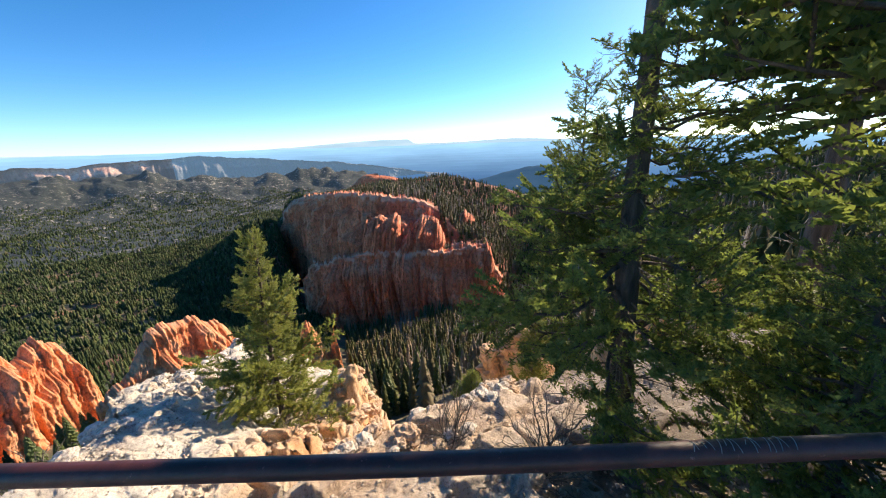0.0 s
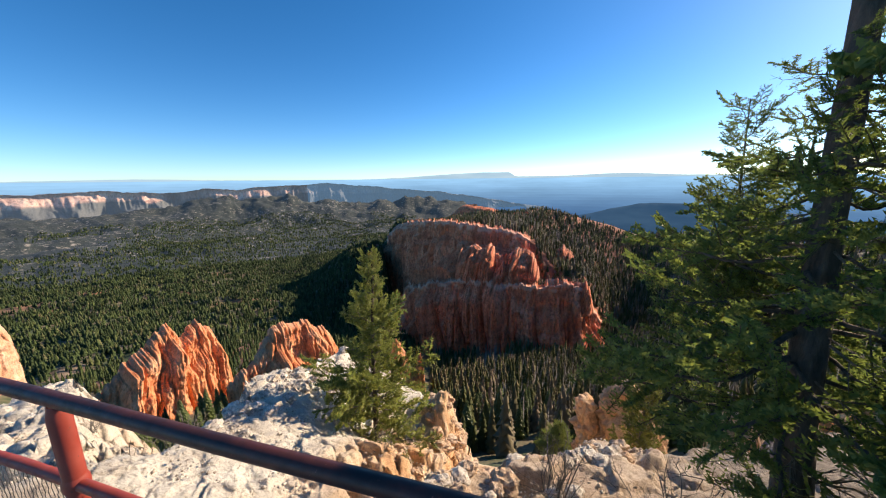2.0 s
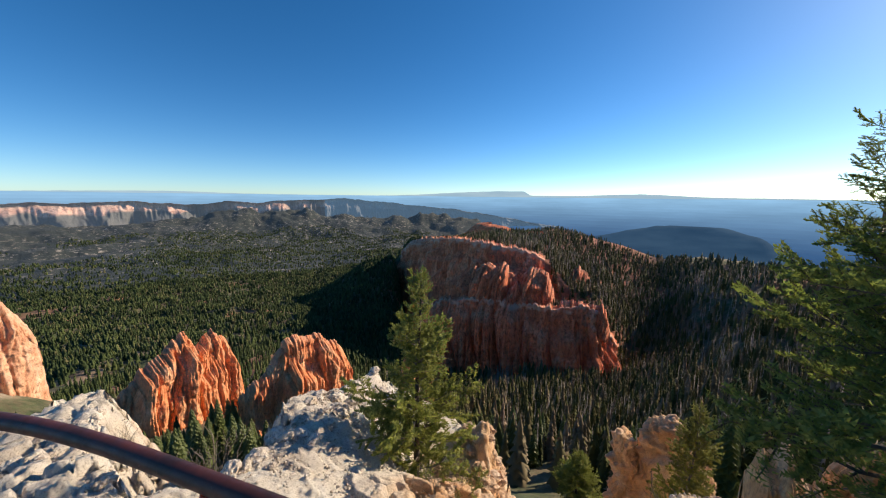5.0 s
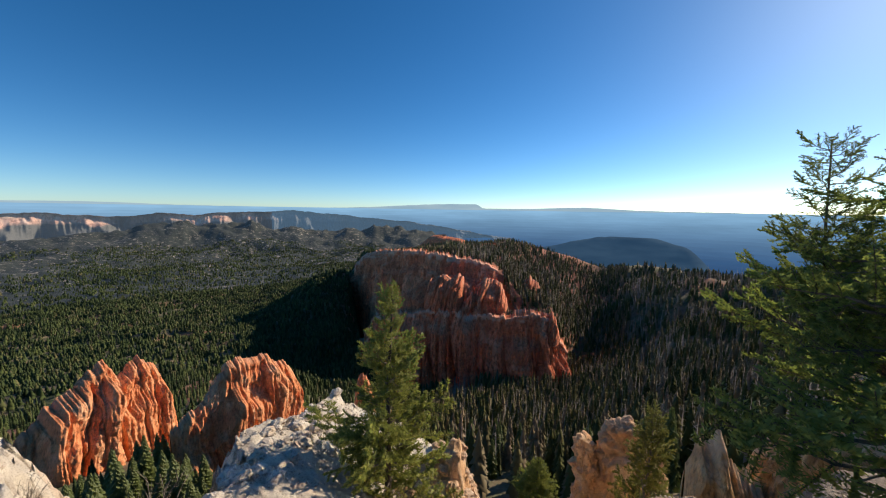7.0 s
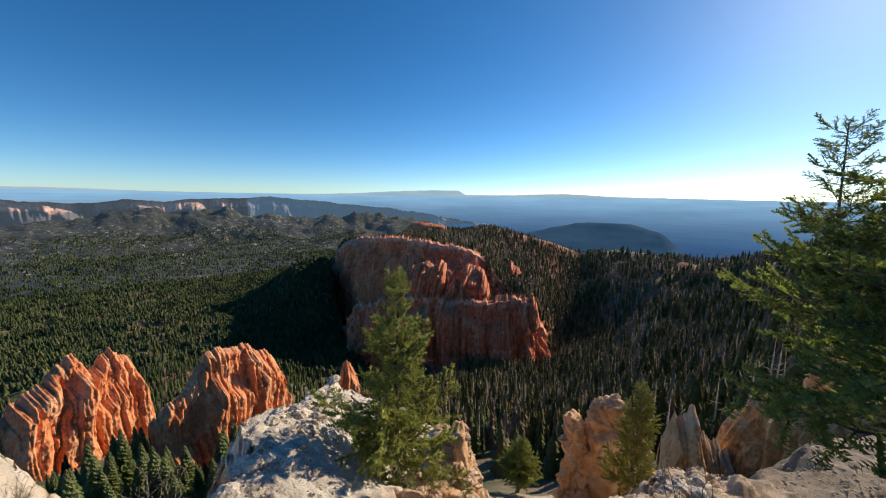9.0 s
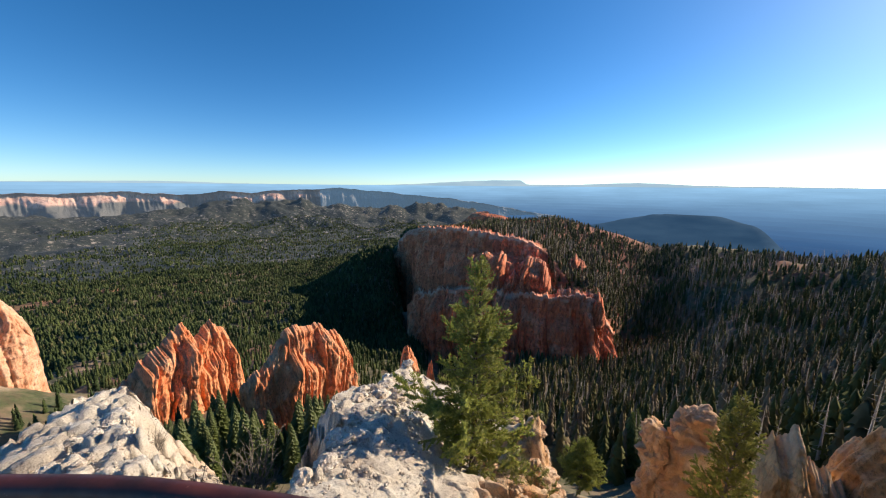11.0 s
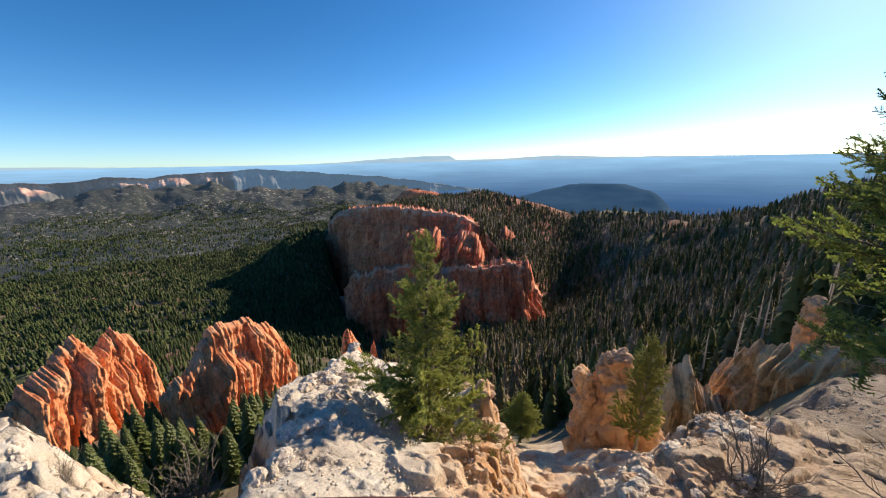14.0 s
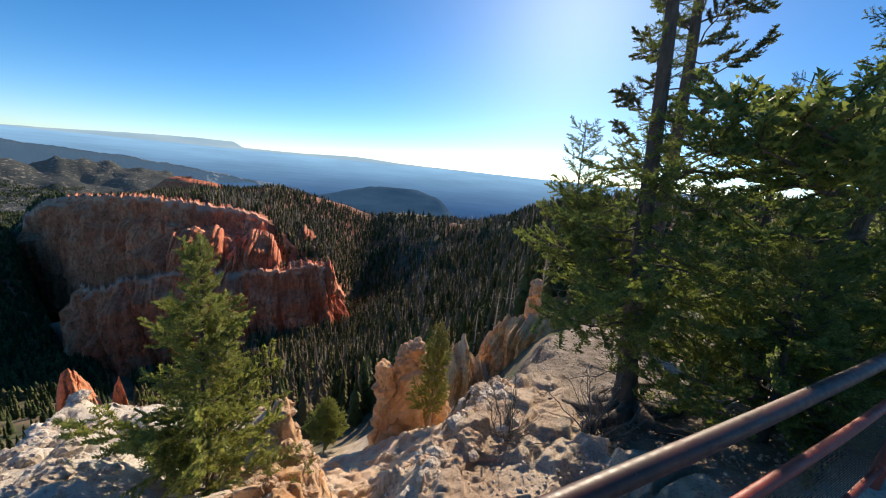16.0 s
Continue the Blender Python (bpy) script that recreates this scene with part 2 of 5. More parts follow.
NEAR_ROCK = mat_near_rock()
SLOPE = mat_slope()
HILLS = mat_hills()
RED_ROCK = mat_strata("red_cliff_rock", (0.56, 0.13, 0.060), (0.80, 0.24, 0.115), (0.86, 0.38, 0.22), 0.10, 0.22, 0.35, 1.5, (0.80, 0.50, 0.36), 0.12)
ORANGE_ROCK = mat_strata("orange_hoodoo_rock", (0.60, 0.18, 0.075), (0.77, 0.30, 0.135), (0.83, 0.46, 0.27), 0.30, 0.55, 1.6, 0.35, (0.62, 0.34, 0.22), 0.3)
PALE_ORANGE = mat_strata("pale_orange_rock", (0.58, 0.26, 0.14), (0.72, 0.39, 0.24), (0.80, 0.54, 0.39), 0.22, 0.4, 1.2, 0.4, (0.70, 0.48, 0.36), 0.4)
TAN_ROCK = mat_strata("tan_rock", (0.52, 0.24, 0.09), (0.72, 0.40, 0.17), (0.78, 0.54, 0.31), 0.8, 1.6, 3.0, 0.15, (0.66, 0.52, 0.38), 0.7)
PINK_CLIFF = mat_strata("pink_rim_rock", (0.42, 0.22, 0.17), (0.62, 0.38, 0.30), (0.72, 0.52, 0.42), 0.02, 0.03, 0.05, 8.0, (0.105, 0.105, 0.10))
# a blue emission paints haze over the pink rim rock
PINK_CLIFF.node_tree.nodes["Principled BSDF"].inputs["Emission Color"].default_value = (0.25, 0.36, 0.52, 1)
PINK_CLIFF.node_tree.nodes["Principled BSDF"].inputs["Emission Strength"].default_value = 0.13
# greyer copy of the rim rock with more haze painted in as emission
HAZED_CLIFF = mat_strata("hazy_rim_rock", (0.15, 0.14, 0.15), (0.24, 0.21, 0.20), (0.40, 0.33, 0.29), 0.02, 0.03, 0.05, 8.0, (0.08, 0.09, 0.10))
HAZED_CLIFF.node_tree.nodes["Principled BSDF"].inputs["Emission Color"].default_value = (0.15, 0.29, 0.48, 1)
HAZED_CLIFF.node_tree.nodes["Principled BSDF"].inputs["Emission Strength"].default_value = 0.32
STONE = mat_strata("loose_stone", (0.48, 0.38, 0.29), (0.62, 0.54, 0.45), (0.72, 0.67, 0.60), 3.0, 6.0, 20, 0.03)
WARM_STONE = mat_strata("warm_loose_stone", (0.50, 0.30, 0.17), (0.60, 0.42, 0.28), (0.70, 0.58, 0.46), 3.0, 6.0, 20, 0.03)
GRAVEL = mat_strata("viewpoint_gravel", (0.16, 0.13, 0.11), (0.26, 0.22, 0.19), (0.36, 0.32, 0.28), 3.0, 6.0, 30, 0.02)
FIR_GREEN = mat_leaf("fir_needles", (0.085, 0.120, 0.032), (0.26, 0.29, 0.065), 0.55)
SPRUCE_GREEN = mat_leaf("spruce_needles", (0.16, 0.185, 0.042), (0.42, 0.42, 0.11), 0.55)
PINE_GREEN = mat_leaf("pine_needles", (0.06, 0.065, 0.03), (0.14, 0.13, 0.06), 0.4)
YELLOW_GREEN = mat_leaf("young_needles", (0.14, 0.15, 0.03), (0.34, 0.31, 0.08), 0.5)
CROWN = mat_leaf("forest_needles", (0.060, 0.085, 0.025), (0.17, 0.20, 0.055), 0.35)
FOREST = mat_forest("forest_green", [(0.0, (0.026, 0.042, 0.016)), (0.5, (0.050, 0.074, 0.026)), (0.85, (0.085, 0.108, 0.036)), (1.0, (0.13, 0.115, 0.06))])
DARK_FOREST = mat_forest("shaded_forest", [(0.0, (0.055, 0.062, 0.020)), (0.45, (0.11, 0.112, 0.038)), (0.7, (0.17, 0.135, 0.075)), (1.0, (0.27, 0.20, 0.15))])
SNAG = mat_bark("dead_wood", (0.16, 0.14, 0.125), (0.36, 0.32, 0.29))
BARK = mat_bark("dark_bark", (0.035, 0.026, 0.020), (0.19, 0.14, 0.105))
TWIG = mat_bark("grey_twig", (0.09, 0.075, 0.06), (0.30, 0.26, 0.22), 40)
RAIL_DARK = mat_paint("dark_rail_paint", (0.030, 0.010, 0.008), (0.10, 0.024, 0.017), (0.20, 0.08, 0.06), 0.38)
RAIL_RED = mat_paint("red_post_paint", (0.26, 0.035, 0.022), (0.34, 0.06, 0.04), (0.10, 0.05, 0.04), 0.4)
WIRE = mat_bark("galvanised_wire", (0.12, 0.11, 0.10), (0.22, 0.21, 0.20), 60)
WIRE.node_tree.nodes["Principled BSDF"].inputs["Metallic"].default_value = 0.7
SCRATCH = mat_bark("bare_scratched_metal", (0.35, 0.33, 0.30), (0.5, 0.48, 0.45), 60)
# haze painted as emission, in sixteen blues that pale with distance
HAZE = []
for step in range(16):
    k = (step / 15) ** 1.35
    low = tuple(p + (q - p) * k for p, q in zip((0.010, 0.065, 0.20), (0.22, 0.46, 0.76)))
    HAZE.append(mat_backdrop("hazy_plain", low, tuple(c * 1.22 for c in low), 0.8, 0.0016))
# hill, mesas and plateau get their haze as a blue emission too
HILL_HAZE = mat_backdrop("hazy_dark_hill", (0.020, 0.058, 0.12), (0.035, 0.085, 0.16), 0.75, 0.006)
MESA_HAZE = mat_backdrop("hazy_mesa", (0.30, 0.48, 0.66), (0.38, 0.56, 0.72), 0.8, 0.002)
PLATEAU_HAZE = mat_backdrop("hazy_plateau", (0.06, 0.10, 0.15), (0.12, 0.17, 0.23), 0.6, 0.004)

# ---- the lie of the land ----
CX, CY, EYE_Z = -0.3, 0.1, 1.6
# height of the ground along eight bearings (degrees to the left of +y), at these distances
RADII = (10, 35, 80, 150, 250, 330, 450, 580, 900, 1600, 2600)
PROFILE = {
    -80: (-1, -2, -3, -4, -2, 0, 2, 0, -60, -200, -230),
    -45: (-3.6, -12, -22, -27, -22, -12, -22, -60, -250, -380, -480),
    -25: (-6.8, -24, -48, -74, -86, -83, -67, -84, -250, -380, -480),
    -5: (-8, -31, -62, -97, -136, -150, -100, -62, -220, -360, -460),
    20: (-8, -32, -66, -104, -148, -168, -160, -120, -160, -225, -225),
    32: (-8.3, -32, -66, -92, -128, -150, -150, -108, -175, -215, -215),
    45: (-8.5, -33, -63, -78, -112, -136, -152, -168, -195, -212, -190),
    70: (-6, -27, -52, -76, -104, -128, -150, -166, -190, -200, -178),
}
# the white ridge below the rail, the pale spur beside it, and the stony mound under the firs, in plan
RIDGE = [(-3.2, 0.7), (-3.0, 2.0), (-3.2, 2.9), (-3.55, 3.7), (-4.15, 4.4), (-4.4, 5.4), (-4.5, 7.3), (-3.4, 7.4), (-2.0, 6.9), (-1.0, 6.6), (-0.75, 5.4), (-0.55, 4.2), (-0.45, 3.0), (0.0, 1.8), (0.6, 0.7)]
SPUR = [(-3.0, 0.3), (-4.1, 1.6), (-5.9, 2.4), (-8.6, 3.5), (-11.4, 4.4), (-11.6, 4.0), (-10.4, 2.6), (-8.4, 1.0), (-6.5, -2.0), (-3.0, -2.0)]
MOUND = [(-0.1, 0.7), (-0.05, 2.1), (0.35, 2.8), (1.1, 3.4), (1.75, 4.0), (2.6, 4.05), (3.4, 4.6), (5.0, 6.5), (9.0, 9.0), (14.0, 8.0), (14.0, 0.7)]
PLATFORM = [(-2.1, 0.1), (-1.3, 0.52), (-0.4, 0.72), (4.0, 0.95), (14.0, 1.4), (14.0, -40.0), (-20.0, -40.0), (-6.0, -6.0), (-3.0, -2.0)]


def outside(poly, x, y):
    """Distance outside a polygon in plan (negative inside)."""
    p = np.array(poly)
    q = np.roll(p, -1, 0)
    best, inside = np.full(x.shape, 1e9), np.zeros(x.shape, bool)
    for (ax, ay), (bx, by) in zip(p, q):
        ex, ey = bx - ax, by - ay
        t = np.clip(((x - ax) * ex + (y - ay) * ey) / (ex * ex + ey * ey), 0, 1)
        best = np.minimum(best, (x - ax - t * ex) ** 2 + (y - ay - t * ey) ** 2)
        cross = (ay > y) != (by > y)
        inside ^= cross & (x < ex * (y - ay) / (ey if ey else 1e-9) + ax)
    return np.where(inside, -1, 1) * np.sqrt(best)


def bearing(x, y):
    dx, dy = x - CX, y - CY
    return np.hypot(dx, dy), np.degrees(np.arctan2(-dx, dy))


def base_height(r, th):
    keys = sorted(PROFILE)
    logr = np.log(np.maximum(r, 0.5))
    knots = np.log(np.array((1.0, 4.0) + RADII))
    rows = []
    for k in keys:
        p = PROFILE[k]
        z = np.array((-0.9, p[0] * 0.42) + p)
        rows.append(np.interp(logr, knots, z))
    rows = np.array(rows)
    t = np.interp(th, keys, np.arange(len(keys)))
    i = np.clip(np.floor(t).astype(int), 0, len(keys) - 2)
    f = t - i
    f = f * f * (3 - 2 * f)
    idx = np.arange(r.size)
    flat = rows.reshape(len(keys), -1)
    return (flat[i.ravel(), idx] * (1 - f.ravel()) + flat[i.ravel() + 1, idx] * f.ravel()).reshape(r.shape)


# the red cliff by bearing: elevation of its lower foot, lower crest, upper rim and the hill behind, and their distances
CLIFF_TH = (-14.0, -10.7, -8.0, -6.0, -3.5, -1.2, 1.0, 3.6, 6.0, 8.0, 11.0, 14.0, 16.8, 19.0, 22.0, 25.5, 27.4, 29.0)
FOOT_EL = (-23.0, -23.2, -23.6, -24.5, -25.7, -26.3, -27.0, -27.5, -28.0, -28.6, -29.3, -29.4, -29.5, -29.5, -29.0, -28.0, -28.0, -28.0)
CREST_EL = (-22.6, -22.8, -23.2, -20.8, -16.9, -16.7, -17.0, -17.4, -17.3, -17.2, -17.1, -16.8, -16.6, -17.0, -17.3, -18.6, -20.5, -22.0)
RIM_EL = (-21.4, -21.4, -21.8, -19.6, -15.9, -15.7, -14.4, -11.2, -9.3, -8.7, -8.1, -7.6, -7.3, -6.9, -6.9, -7.0, -7.6, -9.4)
HILL_EL = (-9.4, -8.4, -7.5, -6.9, -6.4, -5.9, -5.3, -4.9, -5.2, -5.6, -5.6, -5.6, -6.0, -6.8, -7.3, -7.8, -8.4, -8.8)
FOOT_R = (330, 322, 312, 302, 292, 287, 285, 285, 287, 289, 292, 295, 298, 300, 304, 316, 350, 400)
RIM_R = (362, 354, 346, 338, 334, 334, 338, 342, 345, 347, 350, 354, 364, 390, 462, 575, 625, 690)


def cliff_lines(th):
    """Distance and height of the cliff's foot, lower crest, rim and of the hill behind, at a bearing."""
    at = lambda row: np.interp(th, CLIFF_TH, row)
    high = lambda r, el: EYE_Z + r * np.tan(np.radians(el))
    fr, rr = at(FOOT_R), at(RIM_R)
    return fr, high(fr, at(FOOT_EL)), fr + 9, high(fr + 9, at(CREST_EL)), rr, high(rr, at(RIM_EL)), high(590, at(HILL_EL))


def land(x, y, detail=True):
    """Height of the ground, and how warm, littered and painted with shade, sandy and red it is."""
    x, y = np.asarray(x, float), np.asarray(y, float)
    r, th = bearing(x, y)
    z = base_height(r, th)
    grow = np.clip((r - 12) / 60, 0, 1)
    z = z + grow * np.clip(0.035 * r, 0, 9) * fbm(x * 0.022, y * 0.022, 0 * x, 4, 3)
    # bare talus under the broad fin
    talus = np.exp(-(((th - 82) / 9.5) ** 2 + ((r - 186) / 34) ** 2))
    z = z + 27 * talus
    far = smooth(850, 1500, r) * smooth(-12, 26, th) * smooth(2600, 2250, r)
    z = z + far * (26 * (fbm(x * 0.0034, y * 0.0034, 0 * x, 5, 9, True) - 0.1) + 7 * fbm(x * 0.02, y * 0.02, 0 * x, 3, 5, True))
    # eroded dark hills below the far rim
    z = z + (105 * smooth(66, 52, th) + 45 * smooth(52, 66, th)) * np.exp(-((r - 2150) / 240) ** 2) * smooth(11, 17, th) * (0.75 + 0.45 * fbm(th * 0.22, r * 0.004, 0 * r, 4, 77, True))
    # the promontory behind the cliff's walls
    foot_r, foot_z, crest_r, crest_z, rim_r, rim_z, hill_z = cliff_lines(th)
    w = smooth(-16, -9, th) * smooth(30.5, 27.5, th)
    low_z = EYE_Z + rim_r * np.tan(np.radians(np.interp(th, CLIFF_TH, CREST_EL) - 1.0))
    stops = ((foot_r, foot_z - 3), (crest_r + 12, crest_z - 6), (np.maximum(rim_r - 8, crest_r + 13), np.minimum(low_z, crest_z) - 3), (rim_r + 6, rim_z - 1.5), (rim_r + 0.45 * (590 - rim_r), 0.5 * (rim_z + hill_z)), (np.maximum(590, rim_r + 60), hill_z), (np.maximum(680, rim_r + 130), hill_z - 28))
    body = stops[0][1]
    for (ra, za), (rb, zb) in zip(stops[:-1], stops[1:]):
        body = body + (zb - za) * np.clip((r - ra) / (rb - ra), 0, 1)
    body = body + 2.0 * fbm(x * 0.03, y * 0.03, 0 * x, 3, 6) * smooth(0, 30, r - rim_r)
    z = np.where((r > foot_r) & (r < stops[-1][0]), z * (1 - w) + body * w, z)
    warm, litter_shade, sand = np.zeros_like(z), np.zeros_like(z), np.zeros_like(z)
    red = smooth(235, 290, r) * smooth(700, 560, r) * smooth(-14, -6, th) * smooth(34, 28, th)
    red = np.maximum(red, 0.7 * smooth(0.25, 0.5, fbm(x * 0.012, y * 0.012, 0 * x, 4, 31)) * smooth(120, 200, r))
    chute = np.exp(-((th + 9) / (5 + 40 / np.maximum(r, 4))) ** 2) * smooth(55, 28, r)
    sand = np.maximum(sand, chute)
    sand = np.maximum(sand, smooth(0.62, 0.9, talus + 0.2 * fbm(x * 0.05, y * 0.05, 0 * x, 3, 8)))
    near = r < 26
    if near.any():
        xn, yn, zn = x[near], y[near], z[near]
        wob = 0.22 * fbm(xn * 1.4, yn * 1.4, 0 * xn, 4, 40) if detail else 0
        ow, os_, om, op = (outside(p, xn, yn) + wob * k for p, k in ((RIDGE, 1.6), (SPUR, 2.0), (MOUND, 1.4), (PLATFORM, 0.4)))
        ridge = -0.543 - 0.103 * xn - 0.412 * yn - 0.10 * smooth(-0.5, 0.1, ow) - 2.3 * np.maximum(ow, 0) - 0.5 * np.maximum(ow, 0) ** 2
        ridge += 0.45 * np.exp(-(((xn + 4.55) / 0.45) ** 2 + ((yn - 7.35) / 0.4) ** 2)) - 0.35 * smooth(-1.7, -0.7, xn) * smooth(2.5, 4.5, yn)
        ridge += 0.55 * np.exp(-(((xn + 1.0) / 0.35) ** 2 + ((yn - 6.2) / 0.5) ** 2))
        ridge -= 0.75 * np.exp(-(((xn + 1.8) / 0.85) ** 2 + ((yn - 5.1) / 1.1) ** 2))
        spur = -0.30 + 0.28 * xn - 0.08 * smooth(-0.5, 0.1, os_) - 1.9 * np.maximum(os_, 0) - 0.4 * np.maximum(os_, 0) ** 2
        mound = -0.13 + 0.02 * xn - 0.32 * yn - 0.10 * np.maximum(xn - 3.5, 0) - 1.6 * np.maximum(om, 0) - 0.35 * np.maximum(om, 0) ** 2
        plat = 0.0 - 1.7 * np.maximum(op, 0) - 0.6 * np.maximum(op, 0) ** 2
        # a few ravelled hollows in the ridge's steep side
        tops = np.stack([zn, ridge, spur, mound, plat])
        znew = np.max(tops, 0)
        which = np.argmax(tops, 0)
        warm_n = np.where(which == 1, np.maximum(smooth(-1.9, -0.9, xn) * smooth(1.6, 3.2, yn), smooth(0.15, 0.6, ow)), 0.0)
        warm_n = np.where(which == 0, 0.55, warm_n)
        warm_n = np.where(which == 3, 0.4 + 0.5 * smooth(0.1, 0.7, om), warm_n)
        warm_n = np.where(which == 2, 0.45 * smooth(0.2, 1.0, os_), warm_n)
        # litter and painted canopy shade grow stronger to the right, under the firs
        litter_shade_n = np.where(which == 3, 0.16 + 0.7 * smooth(1.9, 3.2, xn + 0.5 * fbm(xn * 2, yn * 2, 0 * xn, 3, 51)), 0.0)
        z[near], warm[near], litter_shade[near] = znew, warm_n, litter_shade_n
    return z, warm, litter_shade, sand, red


def ground_at(x, y):
    return float(land(np.array([x]), np.array([y]))[0][0])


def build_ground():
    """One sheet of ground in rings from the viewpoint outwards, cut into three stretches."""
    th = np.radians(np.concatenate([np.arange(-180, -84, 4.0), np.arange(-84, 84.01, 0.35), np.arange(88, 181, 4.0)]))
    rings = np.concatenate([(0.02, 0.15, 0.3, 0.45), np.exp(np.arange(math.log(0.55), math.log(13.2), 0.0085)), np.exp(np.arange(math.log(13.4), math.log(2650), 0.0145))])
    R, T = np.meshgrid(rings, th, indexing="ij")
    X, Y = CX - R * np.sin(T), CY + R * np.cos(T)
    shape = X.shape
    z, warm, litter_shade, sand, red = (a.reshape(shape) for a in land(X.ravel(), Y.ravel()))
    P = np.stack([X, Y, z], -1)
    # crumbling relief of the near rock
    rock = R < 13
    rows = rock.all(1)
    n = int(rows.sum())
    q = P[:n].reshape(-1, 3)
    w, l = warm[:n].ravel(), litter_shade[:n].ravel()
    w = np.maximum(w, 0.75 * smooth(-3.5, -4.5, q[:, 0]) * smooth(4.8, 4.0, q[:, 1]))
    flat = (np.hypot(q[:, 0] - CX, q[:, 1] - CY) > 0.6) & (q[:, 2] < -0.03)
    nx, ny, nz = (vnoise(q[:, 0] * 0.8, q[:, 1] * 0.8, q[:, 2] * 0.8, s) for s in (61, 62, 63))
    d1, d2, cell = worley(q[:, 0] * 2.6 + 0.3 * nx, q[:, 1] * 2.6 + 0.3 * ny, q[:, 2] * 2.6, 71)
    e1, e2, cell2 = worley(q[:, 0] * 7.5, q[:, 1] * 7.5, q[:, 2] * 7.5, 81)
    steep = np.clip(np.abs(np.gradient(P[:n, :, 2], axis=0)).reshape(-1) / np.repeat(np.gradient(rings)[:n], len(th)) - 0.5, 0, 1.5)
    chunk = (0.11 + 0.32 * np.clip(w + 0.7 * steep, 0, 1.3)) * (cell - 0.45) * smooth(0.02, 0.16, d2 - d1)
    grit = (0.045 + 0.05 * np.clip(w + steep, 0, 1)) * (cell2 - 0.4) * smooth(0.02, 0.2, e2 - e1)
    h1, h2, cell3 = worley(q[:, 0] * 17, q[:, 1] * 17, q[:, 2] * 17, 83)
    grit = grit + 0.032 * (cell3 - 0.35) * smooth(0.02, 0.25, h2 - h1) * smooth(-0.25, 0.35, vnoise(q[:, 0] * 1.1, q[:, 1] * 1.1, q[:, 2], 84))
    soft = 0.06 * fbm(q[:, 0] * 1.2, q[:, 1] * 1.2, q[:, 2] * 1.2, 4, 91)
    lift = (chunk + grit + soft) * np.where(l > 0.5, 0.35, 1.0) * flat
    side = np.clip(steep, 0, 1)
    q[:, 2] += lift * (1 - 0.5 * side)
    away = np.stack([q[:, 0] - CX, q[:, 1] - CY], 1)
    away /= np.linalg.norm(away, axis=1, keepdims=True) + 1e-6
    q[:, :2] -= away * (lift * side * 1.1)[:, None]
    P[:n] = q.reshape(P[:n].shape)
    cols = len(th)
    cuts = [0, n, int((rings < 900).sum()), len(rings)]
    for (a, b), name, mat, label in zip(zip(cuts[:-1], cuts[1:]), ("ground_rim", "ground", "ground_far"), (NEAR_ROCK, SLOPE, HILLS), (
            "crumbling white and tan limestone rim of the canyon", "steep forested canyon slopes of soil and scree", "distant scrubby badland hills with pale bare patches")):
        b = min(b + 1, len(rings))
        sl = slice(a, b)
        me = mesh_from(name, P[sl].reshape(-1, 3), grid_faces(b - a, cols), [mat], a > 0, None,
                       [("warm", warm[sl].ravel()), ("litter_shade", litter_shade[sl].ravel()), ("sand", sand[sl].ravel()), ("red", red[sl].ravel())])
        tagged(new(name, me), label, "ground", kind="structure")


build_ground()


# ---- far distance ----
def polar(th_deg, r, z):
    t = np.radians(th_deg)
    return np.stack([CX - r * np.sin(t), CY + r * np.cos(t), z], -1)


def elev(r, deg):
    return EYE_Z + r * np.tan(np.radians(deg))


